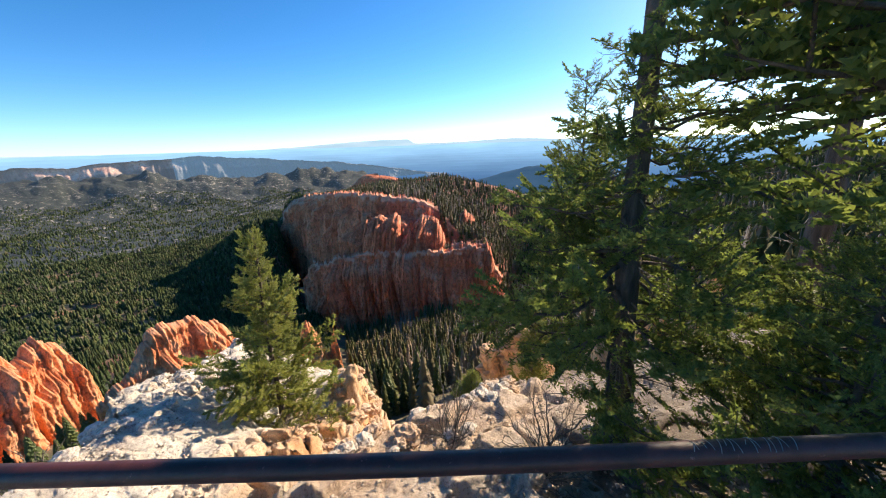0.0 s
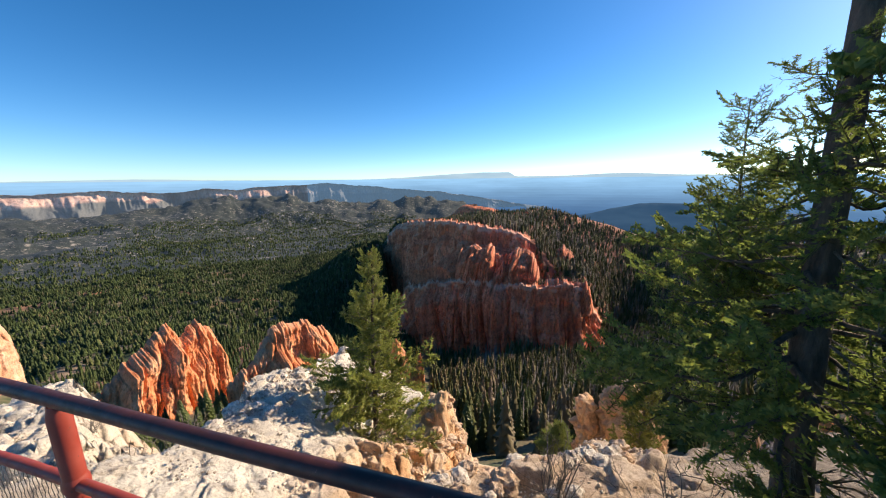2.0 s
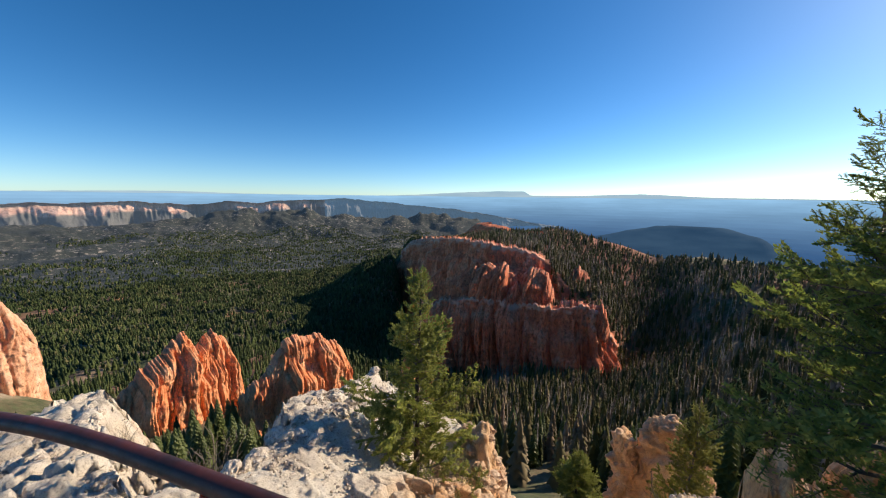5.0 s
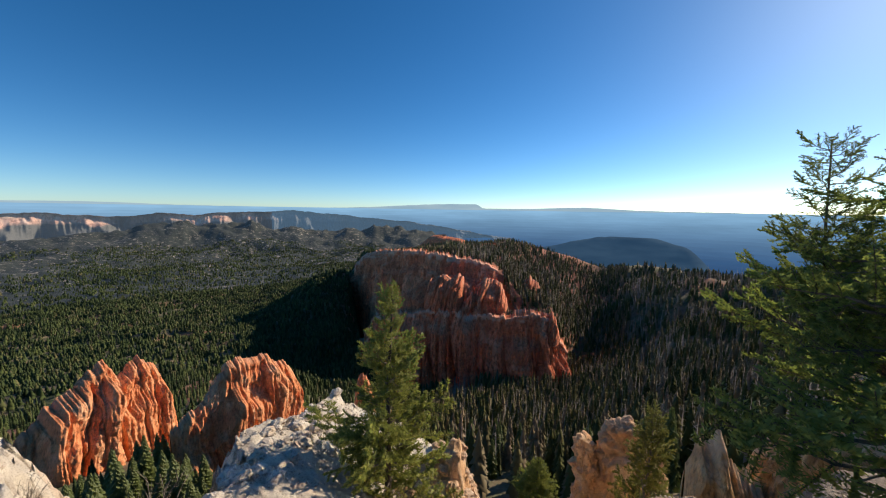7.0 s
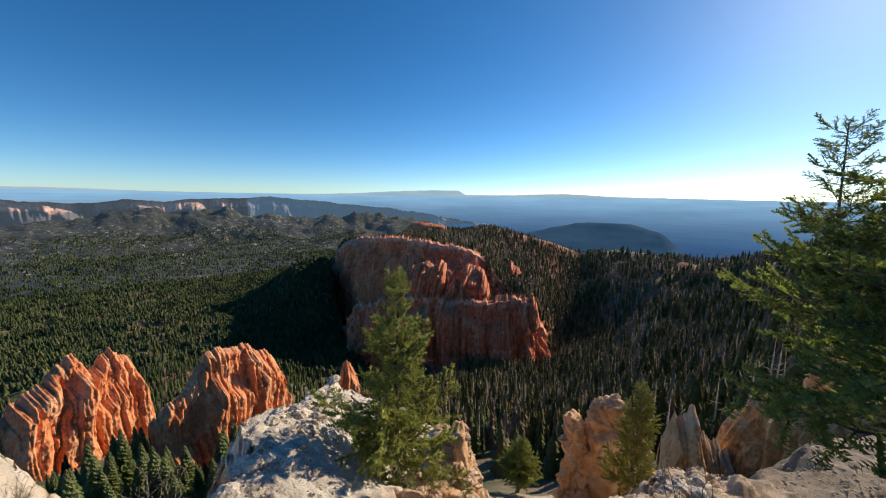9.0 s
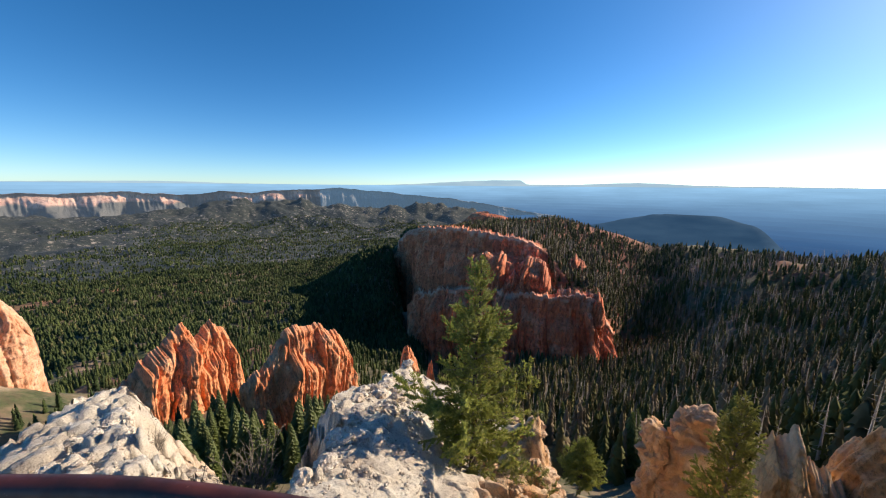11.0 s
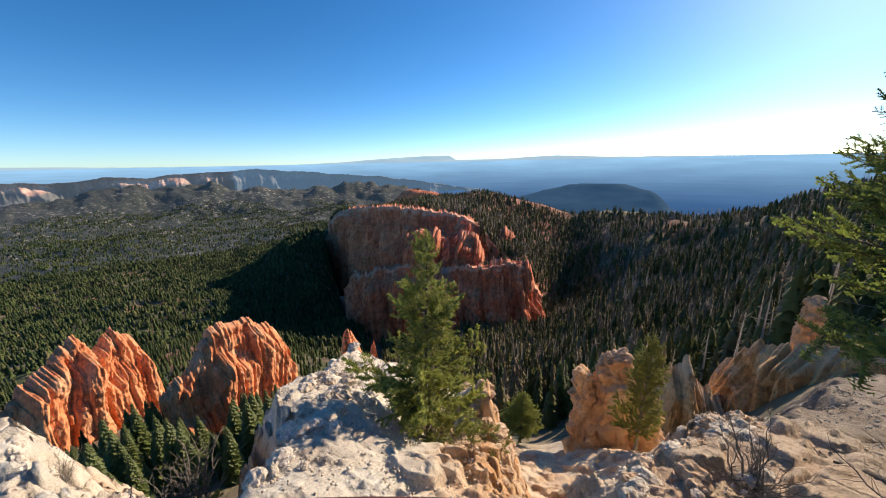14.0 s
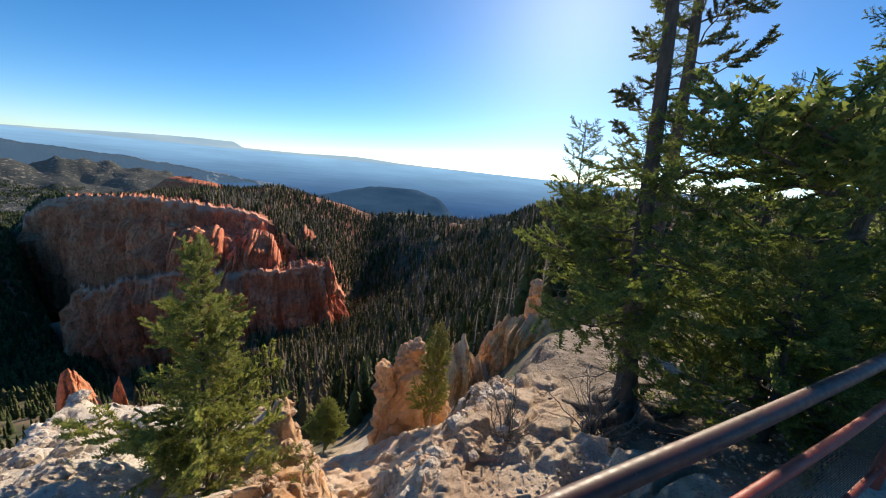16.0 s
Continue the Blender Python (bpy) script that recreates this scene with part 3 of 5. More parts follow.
def build_distance():
    th = np.arange(-110, 111, 0.5)
    # the plain: low swells one behind another, each painted paler to stand for haze
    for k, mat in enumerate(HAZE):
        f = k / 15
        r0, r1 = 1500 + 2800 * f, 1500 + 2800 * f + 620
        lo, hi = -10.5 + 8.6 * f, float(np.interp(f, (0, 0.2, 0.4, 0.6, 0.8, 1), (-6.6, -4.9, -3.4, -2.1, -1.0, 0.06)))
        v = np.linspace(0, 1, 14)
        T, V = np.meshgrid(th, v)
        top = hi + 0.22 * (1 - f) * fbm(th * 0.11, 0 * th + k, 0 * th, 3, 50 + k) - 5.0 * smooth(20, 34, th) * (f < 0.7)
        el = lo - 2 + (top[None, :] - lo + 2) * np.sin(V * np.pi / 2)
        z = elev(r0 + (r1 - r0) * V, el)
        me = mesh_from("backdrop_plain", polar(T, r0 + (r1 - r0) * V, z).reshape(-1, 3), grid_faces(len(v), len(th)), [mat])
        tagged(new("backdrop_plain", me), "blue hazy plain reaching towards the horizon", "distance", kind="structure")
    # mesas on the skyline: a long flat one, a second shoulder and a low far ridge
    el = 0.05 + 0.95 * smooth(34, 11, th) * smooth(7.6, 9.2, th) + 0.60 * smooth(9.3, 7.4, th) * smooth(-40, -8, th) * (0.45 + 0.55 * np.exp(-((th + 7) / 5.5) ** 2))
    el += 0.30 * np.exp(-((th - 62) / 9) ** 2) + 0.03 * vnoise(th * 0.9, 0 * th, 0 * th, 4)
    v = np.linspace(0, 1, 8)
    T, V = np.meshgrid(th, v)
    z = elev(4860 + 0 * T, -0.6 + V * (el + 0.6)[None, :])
    me = mesh_from("backdrop_mesa", polar(T, 4860 + 60 * V, z).reshape(-1, 3), grid_faces(len(v), len(th)), [MESA_HAZE])
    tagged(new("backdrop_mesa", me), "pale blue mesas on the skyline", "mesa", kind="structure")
    # hill behind the forest ridge, its dark blue a haze painted as glow
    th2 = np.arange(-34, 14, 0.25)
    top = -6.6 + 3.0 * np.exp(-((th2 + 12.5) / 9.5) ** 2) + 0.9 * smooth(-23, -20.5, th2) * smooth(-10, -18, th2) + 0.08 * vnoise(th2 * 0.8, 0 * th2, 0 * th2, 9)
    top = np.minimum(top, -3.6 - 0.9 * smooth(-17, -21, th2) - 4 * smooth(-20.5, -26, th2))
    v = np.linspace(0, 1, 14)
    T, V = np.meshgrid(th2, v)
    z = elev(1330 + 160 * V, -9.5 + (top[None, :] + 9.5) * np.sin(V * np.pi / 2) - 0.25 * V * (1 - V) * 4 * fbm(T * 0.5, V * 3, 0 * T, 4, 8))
    me = mesh_from("backdrop_hill", polar(T, 1330 + 160 * V, z).reshape(-1, 3), grid_faces(len(v), len(th2)), [HILL_HAZE])
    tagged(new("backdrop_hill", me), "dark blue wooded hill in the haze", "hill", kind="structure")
    # pink rim cliffs and the plateau on them
    th3 = np.arange(-4, 100, 0.1)
    rim = np.interp(th3, (-4, 6, 13, 19.5, 27.5, 32, 39, 43.7, 47, 50.4, 54, 57, 59, 64, 68, 71, 100), (-5.4, -4.4, -3.2, -2.2, -1.5, -0.85, -0.5, -0.8, -0.9, -1.2, -1.0, -1.4, -1.5, -1.05, -1.3, -1.2, -1.2))
    rim = rim + 0.12 * vnoise(th3 * 0.5, 0 * th3, 0 * th3, 3) + 0.05 * vnoise(th3 * 2.5, 0 * th3, 0 * th3, 4)
    gap = np.clip(smooth(57.5, 59.5, th3) + smooth(45.5, 47, th3) * smooth(54.5, 53, th3) + smooth(43, 43.6, th3) * smooth(45.2, 44.6, th3) + smooth(39.2, 39.8, th3) * smooth(41.6, 41, th3) + 0.7 * smooth(31, 32, th3) * smooth(36, 34, th3), 0, 1)
    gap = np.maximum(gap, 0.3 + 0.3 * vnoise(th3 * 0.8, 0 * th3, 0 * th3, 12))
    foot = -5.2 + 0 * th3
    v = np.linspace(0, 1, 24)
    T, V = np.meshgrid(th3, v)
    flute = fbm(T * 0.55, V * 0.8, 0 * T, 4, 22, True)
    Rr = 2680 + 120 * V + 150 * fbm(T * 0.25, 0 * T, 0 * T, 3, 66) * (1 - V) + 60 * (1 - gap)[None, :] * (1 - V) - 70 * flute * np.sin(V * np.pi) ** 0.7
    z = elev(2700 + 0 * T, foot[None, :] + (rim - foot)[None, :] * V ** 0.9)
    cap = np.maximum(smooth(0.985, 1.0, V), 1 - gap[None, :] * smooth(0.66, 0.74, V + 0.03 * smooth(55, 70, T) + 0.10 * vnoise(T * 0.7, V * 2, 0 * T, 25)))
    P = polar(T, Rr, z)
    # the right-hand stretch takes the copy with the stronger painted haze
    for pick, mat, label in ((th3 >= 41.0, PINK_CLIFF, "sunlit pink rim cliffs far across the valley"), (th3 <= 41.05, HAZED_CLIFF, "hazy blue cliffs and mesas beyond the valley")):
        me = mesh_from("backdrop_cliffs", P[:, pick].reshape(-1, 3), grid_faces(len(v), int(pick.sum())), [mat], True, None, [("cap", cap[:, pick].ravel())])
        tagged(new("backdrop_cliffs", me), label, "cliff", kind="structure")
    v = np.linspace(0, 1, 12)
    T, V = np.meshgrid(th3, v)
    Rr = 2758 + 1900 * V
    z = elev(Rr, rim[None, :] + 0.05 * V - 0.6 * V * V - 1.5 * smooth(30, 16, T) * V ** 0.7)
    me = mesh_from("backdrop_plateau", polar(T, Rr, z).reshape(-1, 3), grid_faces(len(v), len(th3)), [PLATEAU_HAZE])
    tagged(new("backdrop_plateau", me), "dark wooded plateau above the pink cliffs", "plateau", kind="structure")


build_distance()


# ---- rock walls ----
def rough_wall(u, z, crest, tall, widths, pushes, seed):
    """How far a rock wall stands out at the place u along it and the height z: vertical ribs in rows of differing height, ledges and pits."""
    out = 0 * u
    for k, (wide, push) in enumerate(zip(widths, pushes)):
        bent = u + 0.35 * wide * vnoise(u * 0.3 / wide, z * 0.25 / wide, 0 * u, seed + k)
        c = bent / wide + 0.6 * vnoise(bent / wide * 0.45, 0 * u + k, 0 * u, seed + 20 + k)
        i = np.floor(c)
        f = 2 * (c - i) - 1
        ra, rb = hash3(i.astype(int), i.astype(int) * 0 + k, i.astype(int) * 0, seed + 31), hash3(i.astype(int), i.astype(int) * 0 + k, i.astype(int) * 0 + 7, seed + 37)
        top = crest - tall * (0.55 * ra ** 1.5 if k < 2 else 0.3 * ra)
        stand = np.sqrt(np.clip(1 - np.abs(f) ** 2.6, 0, 1)) * smooth(top + 0.1 * wide, top - 0.35 * wide - 0.02 * tall, z + 0.25 * wide * f * f)
        out = out + push * (0.35 + 0.65 * rb) * stand
    w = widths[-1]
    out = out + 0.14 * w * vnoise(u * 0.05 / w, z * 1.1 / w, 0 * u, seed + 50) + 0.07 * w * vnoise(u * 0.2 / w, z * 2.6 / w, 0 * u, seed + 51) + 0.8 * w * fbm(u * 0.42 / w, z * 0.04 / w, 0 * u, 3, seed + 54, True)
    return out + 0.75 * w * fbm(u * 0.55 / w, z * 0.3 / w, 0 * u, 5, seed + 52) + 0.3 * w * fbm(u * 1.9 / w, z * 1.2 / w, 0 * u, 3, seed + 53)


def jagged(u, wide, seed):
    """Uneven blunt teeth along a crest, between 0 and 1."""
    c = u / wide + 0.5 * vnoise(u * 0.4 / wide, 0 * u, 0 * u, seed)
    i = np.floor(c).astype(int)
    f = 2 * (c - i) - 1
    return hash3(i, i * 0, i * 0, seed + 3) * (1 - np.abs(f) ** 3)


# ---- the red cliff ----
def cliff_wall(name, label, th0, th1, step, low, high, widths, pushes, teeth, seed, nv=120, back=70, steps=((0, 1), (0, 1))):
    """A tier of the cliff. low and high give (distance, height) at a bearing; ribs push it out towards the valley."""
    th = np.arange(th0, th1, 0.02)
    xy = polar(th, low(th)[0], 0 * th)
    arc = np.concatenate([[0], np.cumsum(np.hypot(np.diff(xy[:, 0]), np.diff(xy[:, 1])))])
    th = np.interp(np.arange(0, arc[-1], step), arc, th)
    rl, zl = low(th)
    rh, zh = high(th)
    xy = polar(th, rl, 0 * th)
    u1 = np.concatenate([[0], np.cumsum(np.hypot(np.diff(xy[:, 0]), np.diff(xy[:, 1])))])
    zh = zh + teeth * (jagged(u1, widths[-1] * 1.6, seed) - 0.4) + 0.5 * teeth * (jagged(u1, widths[-1] * 0.6, seed + 1) - 0.4)
    v = np.concatenate([np.linspace(0, 1, nv), np.linspace(1, 2, 10)[1:]])
    T, V = np.meshgrid(th, v)
    U = np.broadcast_to(u1, T.shape)
    face, top = np.clip(V, 0, 1), np.clip(V - 1, 0, 1)
    z = zl + (zh - zl) * face
    push = rough_wall(U, z, zh + 0 * z, float(np.mean(zh - zl)), widths, pushes, seed)
    lean = np.interp(np.clip(face + 0.05 * vnoise(U * 0.02, 0 * U, 0 * U, seed + 5), 0, 1), *steps)
    Rr = rl + (rh - rl) * lean + back * top
    P = polar(T, Rr, z)
    k = np.ones(25) / 25
    soft = lambda q: np.convolve(np.pad(q, 12, "edge"), k, "valid")
    tx, ty = soft(np.gradient(xy[:, 0])), soft(np.gradient(xy[:, 1]))
    ln = np.hypot(tx, ty) + 1e-9
    nx, ny = ty / ln, -tx / ln
    turn = np.sign(nx * (CX - xy[:, 0]) + ny * (CY - xy[:, 1]))
    push = push * (1 - top) * (0.25 + 0.75 * smooth(0, 0.12, face))
    P[..., 0] += push * nx * turn
    P[..., 1] += push * ny * turn
    P[..., 2] += -1.5 * top + 0.5 * widths[-1] * fbm(U * 0.4 / widths[-1], Rr * 0.1, 0 * U, 3, seed + 60) * (top > 0) * (1 - top)
    cap = np.clip(smooth(0.93, 1.0, V + 0.05 * vnoise(U * 0.2, z * 0.3, 0 * U, seed + 61)) * smooth(1.5, 1.1, V) * 0.7, 0, 1)
    me = mesh_from(name, P.reshape(-1, 3), grid_faces(len(v), len(th)), [RED_ROCK], False, None, [("cap", cap.ravel())])
    return tagged(new(name, me), label, "cliff", kind="structure")


def lower_foot(th):
    c = cliff_lines(th)
    return c[0] + 9.0 * np.maximum(th - 23.6, 0) ** 2, c[1] - 6


def lower_crest(th):
    c = cliff_lines(th)
    return c[2] + 9.0 * np.maximum(th - 23.6, 0) ** 2, c[3] + 0 * th


def upper_foot(th):
    c = cliff_lines(th)
    wide = 28 * smooth(18, 8, th) + 10
    return c[4] - wide - 6, np.interp(th, CLIFF_TH, EYE_Z + np.array(RIM_R) * np.tan(np.radians(np.array(CREST_EL) - 1.0))) - 6


def upper_rim(th):
    c = cliff_lines(th)
    return c[4], c[5]


cliff_wall("red_cliff_lower_wall", "sheer ribbed red rock wall above the forest", -6.8, 25.4, 0.42, lower_foot, lower_crest, (22, 8, 3.0), (13, 8, 2.6), 3.0, 41, 150, 16)
cliff_wall("red_cliff_upper_wall", "terraced upper red rock wall under a flat rim", 5.0, 29.0, 0.6, upper_foot, upper_rim, (28, 10, 3.4), (18.0, 10.0, 3.0), 2.4, 47, 150, 40, ((0, 0.42, 0.48, 0.72, 0.77, 1), (0, 0.12, 0.42, 0.52, 0.86, 1)))


def build_knob():
    """Flat-topped red knob behind the rim, and a bare red rib on the hill beside it."""
    for th0, r0, foot, tall, wide, deep, seed, label in ((13.8, 575.0, -66, 23, 48, 26, 5, "low flat-topped red rock knob on the rim"), (5.5, 520.0, -62, 13, 34, 9, 8, "bare red rock rib on the wooded hill")):
        A, V = np.meshgrid(np.linspace(0, 2 * np.pi, 90), np.linspace(0, 1, 24))
        rad = (1 - 0.35 * V - 0.62 * V ** 5) * (1 + 0.16 * vnoise(np.cos(A) * 2, np.sin(A) * 2, V * 2, seed) + 0.10 * fbm(np.cos(A) * 7, np.sin(A) * 7, V, 3, seed))
        c = polar(np.array(th0), np.array(r0), np.array(0.0))
        X, Y = c[0] + wide * rad * np.cos(A), c[1] + deep * rad * np.sin(A)
        Z = foot + tall * (1 - (1 - V) ** 1.5) * (1 - 0.12 * np.cos(A)) + 1.0 * vnoise(A * 4, V * 5, 0 * A, 6)
        me = mesh_from("red_knob", np.stack([X, Y, Z], -1).reshape(-1, 3), grid_faces(24, 90), [RED_ROCK], False, None, [("cap", (0 * Z).ravel())])
        tagged(new("red_knob", me), label, "rock", kind="structure")


build_knob()


# ---- hoodoo fins ----
def hoodoo_fin(label, th0, th1, r0, r1, foot, crest, thick, seed, rib=1.0, mat=ORANGE_ROCK, lean=0.16, name="hoodoo_fin", category="rock formation", group="hoodoo fins"):
    """A ribbed rock fin from one bearing and distance to another. crest: stops of (bearing, elevation) along its top."""
    a, b = (polar(np.array(float(t)), np.array(float(r)), np.array(0.0))[:2] for t, r in ((th0, r0), (th1, r1)))
    length = float(np.hypot(*(b - a)))
    along = (b - a) / length
    out = np.array([along[1], -along[0]])
    if out @ (np.array([CX, CY]) - a) < 0:
        out = -out
    us, zs = [], []
    for t, el in crest:
        d = np.array([-math.sin(math.radians(t)), math.cos(math.radians(t))])
        p = a - np.array([CX, CY])
        k = (p[0] * along[1] - p[1] * along[0]) / (d[0] * along[1] - d[1] * along[0])
        us.append(float((d * k - p) @ along))
        zs.append(EYE_Z + k * math.tan(math.radians(el)))
    u = np.arange(0, length, 0.17 * rib)
    top = np.interp(u, us, zs)
    top = top + rib * (2.0 * (jagged(u, 2.3 * rib, seed) - 0.5) + 0.9 * (jagged(u, 0.8 * rib, seed + 1) - 0.5))
    v = np.concatenate([np.linspace(0, 1, 170), np.linspace(1, 2, 30)[1:]])
    U, V = np.meshgrid(u, v)
    face, behind = np.clip(V, 0, 1), np.clip(V - 1, 0, 1)
    z = foot + (top - foot) * np.where(V <= 1, face ** 0.85, 1 - behind)
    down = top - z
    end = np.clip(1 - np.abs(2 * U / length - 1) ** 10, 0, 1) ** 0.5
    relief = rough_wall(U + lean * down + 1.2 * rib * vnoise(U * 0.12 / rib, z * 0.1 / rib, 0 * U, seed + 8), z, top + 0 * z, np.clip(top - foot - 16 * rib, 4 * rib, 24 * rib) + 0 * z, (8.5 * rib, 3.6 * rib, 1.3 * rib), (5.0 * rib, 2.6 * rib, 0.9 * rib), seed)
    front = thick * 0.3 * smooth(0, 1.5 * rib, down) + 0.16 * down + relief * (0.3 + 0.7 * smooth(0, 3 * rib, down))
    rear = -thick * 0.5 * smooth(0, 2.0, down) - 0.12 * down + 0.4 * fbm(U * 0.4, z * 0.1, 0 * U, 3, seed)
    off = np.where(V <= 1, front, rear) * (0.15 + 0.85 * end)
    x, y = a[0] + along[0] * U + out[0] * off, a[1] + along[1] * U + out[1] * off
    cap = np.clip(smooth(2.2, 0.2, down) * (0.35 + 0.6 * fbm(U * 0.8, z * 0.5, 0 * U, 3, seed + 4)), 0, 1)
    me = mesh_from(name, np.stack([x, y, z], -1).reshape(-1, 3), grid_faces(len(v), len(u)), [mat], False, None, [("cap", cap.ravel())])
    tagged(new(name, me), label, category, group)


hoodoo_fin("bright orange ribbed hoodoo fin with a rising crest above dark conifers", 70.5, 54.4, 126, 139, -84,
           [(70.5, -26), (67.3, -23.9), (64.4, -20.7), (62.8, -20.2), (61.8, -19.0), (60.3, -18.1), (59.4, -19.9), (58.6, -19.8), (57.3, -18.7), (55.5, -20.3), (54.9, -23), (54.4, -28)], 4.5, 11)
hoodoo_fin("orange ribbed hoodoo fin with a ragged crest", 54.6, 37.5, 98, 113, -86,
           [(54.6, -28.4), (52.6, -26.6), (50.6, -25.5), (48.9, -23.1), (47.6, -21.9), (45.7, -21.0), (42.8, -21.2), (41.4, -22.2), (39.2, -23.2), (38.4, -25.5), (37.5, -31)], 4.0, 22, 0.9)
hoodoo_fin("broad pale-orange layered rock fin above a bare slope", 96, 73.4, 190, 200, -86,
           [(96, -8.5), (77.4, -9.7), (75.6, -10.6), (74.4, -12.4), (73.8, -14), (73.4, -17)], 9, 13, 1.5, PALE_ORANGE)
hoodoo_fin("small red hoodoo pinnacles standing among the trees", 29.4, 22.8, 121, 123, -84,
           [(29.4, -31.0), (28.9, -27.6), (28.3, -26.0), (27.2, -26.2), (26.2, -28), (25.2, -31), (24.4, -31), (23.9, -29), (23.4, -28.0), (22.8, -33)], 2.0, 14, 0.6)


# buttresses between the cliff's two walls
RED = dict(mat=RED_ROCK, name="red_buttress", category="rock", group="red buttresses")
hoodoo_fin("square-headed red rock buttress before the upper wall", 17.0, 10.6, 330, 319, -116,
           [(17.0, -13.6), (16.5, -11.7), (15.2, -11.2), (13.7, -10.8), (12.4, -11.4), (11.6, -10.6), (11.0, -10.7), (10.6, -14)], 14, 33, 2.0, **RED)
hoodoo_fin("broad dome-headed red rock buttress", 9.2, 3.0, 326, 322, -116,
           [(9.2, -15.5), (8.6, -12.5), (7.6, -11.4), (6.2, -11.0), (4.9, -11.5), (4.0, -12.8), (3.5, -14), (3.0, -17)], 15, 34, 2.0, **RED)
hoodoo_fin("small fluted red rock dome between larger buttresses", 11.2, 7.6, 313, 312, -112,
           [(11.2, -16.5), (10.6, -14.9), (9.4, -13.6), (8.1, -14.8), (7.6, -17)], 6, 35, 1.6, **RED)
hoodoo_fin("bare red rock dome among the trees", 2.4, -2.4, 386, 384, -120,
           [(2.4, -14.8), (1.8, -13.4), (0.7, -11.2), (-0.1, -10.6), (-1.2, -11.0), (-1.9, -12), (-2.4, -14.8)], 14, 36, 1.8, **RED)
hoodoo_fin("short red rock wall behind the lower crest", 2.6, -5.2, 307, 309, -112,
           [(2.6, -17.4), (2.1, -16.1), (1.3, -15.7), (-1.5, -15.9), (-4.0, -15.8), (-4.7, -17), (-5.2, -19)], 5, 37, 1.5, **RED)


# tan rocks on the near slope
def rock_mass(label, th0, r0, wide, deep, foot, top, seed, grain, lean=0.0, mat=NEAR_ROCK):
    """A blocky weathered rock standing at a bearing and distance."""
    nu, nv = 140, 96
    a = np.linspace(0, 2 * np.pi, nu)
    v = np.linspace(-0.5, 1, nv)
    A, V = np.meshgrid(a, v)
    e = 0.62
    sgn = lambda q, k: np.sign(q) * np.abs(q) ** k
    cv, sv = np.cos(V * np.pi / 2), np.sin(V * np.pi / 2)
    x, y, z = sgn(cv, 0.5) * sgn(np.cos(A), e), sgn(cv, 0.5) * sgn(np.sin(A), e), sgn(sv, 0.8)
    P = np.stack([x * wide / 2 * (1 - 0.22 * V), y * deep / 2 * (1 - 0.22 * V), foot + (top - foot) * (z + 0.5) / 1.5], -1)
    f = P.reshape(-1, 3) * grain + seed * 7.3
    w1, w2, c1 = worley(f[:, 0] * 0.55, f[:, 1] * 0.55, f[:, 2] * 0.30, seed)
    q1, q2, c2 = worley(f[:, 0] * 1.7, f[:, 1] * 1.7, f[:, 2] * 1.3, seed + 5)
    n = fbm(f[:, 0] * 1.6, f[:, 1] * 1.6, f[:, 2] * 2.2, 5, seed + 9)
    d = (0.40 * (0.5 - w1) + 0.40 * c1 * smooth(0, 0.10, w2 - w1) + 0.30 * (c2 - 0.4) * smooth(0, 0.12, q2 - q1) + 0.55 * n + 0.30 * fbm(f[:, 0] * 4.5, f[:, 1] * 4.5, f[:, 2] * 3.5, 4, seed + 10)).reshape(A.shape) * 0.9 / grain
    flat = np.stack([x, y, 0.55 * z], -1)
    flat /= np.linalg.norm(flat, axis=-1, keepdims=True) + 1e-6
    P = P + flat * d[..., None]
    t = math.radians(th0)
    c, sn = math.cos(t), math.sin(t)
    P[..., 0] += lean * (P[..., 2] - foot)
    X = P[..., 0] * c - P[..., 1] * sn + CX - r0 * sn
    Y = P[..., 0] * sn + P[..., 1] * c + CY + r0 * c
    cap = np.clip(smooth(0.7, 1.0, V) * (0.5 + 0.5 * n.reshape(A.shape)), 0, 1)
    me = mesh_from("tan_rock", np.stack([X, Y, P[..., 2]], -1).reshape(-1, 3), grid_faces(nv, nu), [mat], False, None, [("warm", 1.0 - 0.3 * cap.ravel()), ("litter_shade", 0 * cap.ravel())])
    tagged(new("tan_rock", me), label, "rock", "tan rocks")


hoodoo_fin("small tan rock peak on a bare slope", -24.2, -32.0, 29.0, 30.5, -22,
           [(-24.2, -31), (-25.4, -28.2), (-26.6, -27.4), (-27.5, -26.6), (-28.0, -27.2), (-28.6, -28.6), (-30, -29.6), (-32, -30.6)], 1.2, 16, 0.3, TAN_ROCK, 0.02)
hoodoo_fin("long curved tan rock wall above a pale shelf", -30.6, -50.0, 34.5, 30.5, -24,
           [(-30.6, -29), (-31.4, -26.4), (-32.4, -25), (-33.6, -23.2), (-35.2, -22.1), (-36.4, -21.8), (-37.6, -22.2), (-40, -21.2), (-44, -20.2), (-50, -18)], 1.6, 17, 0.42, TAN_ROCK, 0.0)
for spec in (("thin tan rock slab leaning by a split wall", -12.9, 11.9, 0.7, 0.9, -10.5, -5.75, 3, 2.2, -0.02),
             ("tan weathered rock wall with a broken top", -17.0, 12.2, 1.35, 1.1, -11.5, -5.2, 5, 1.8),
             ("tan weathered rock shoulder", -21.0, 12.6, 1.4, 1.1, -11.5, -6.4, 7, 1.8),
             ("orange-tan rock foot running into the sandy chute", -16.0, 11.6, 2.3, 1.2, -13.0, -8.4, 9, 1.4),
             ("slender tan rock pinnacle", -38.7, 35.5, 1.3, 1.2, -17.0, -8.6, 21, 1.6)):
    rock_mass(*spec)


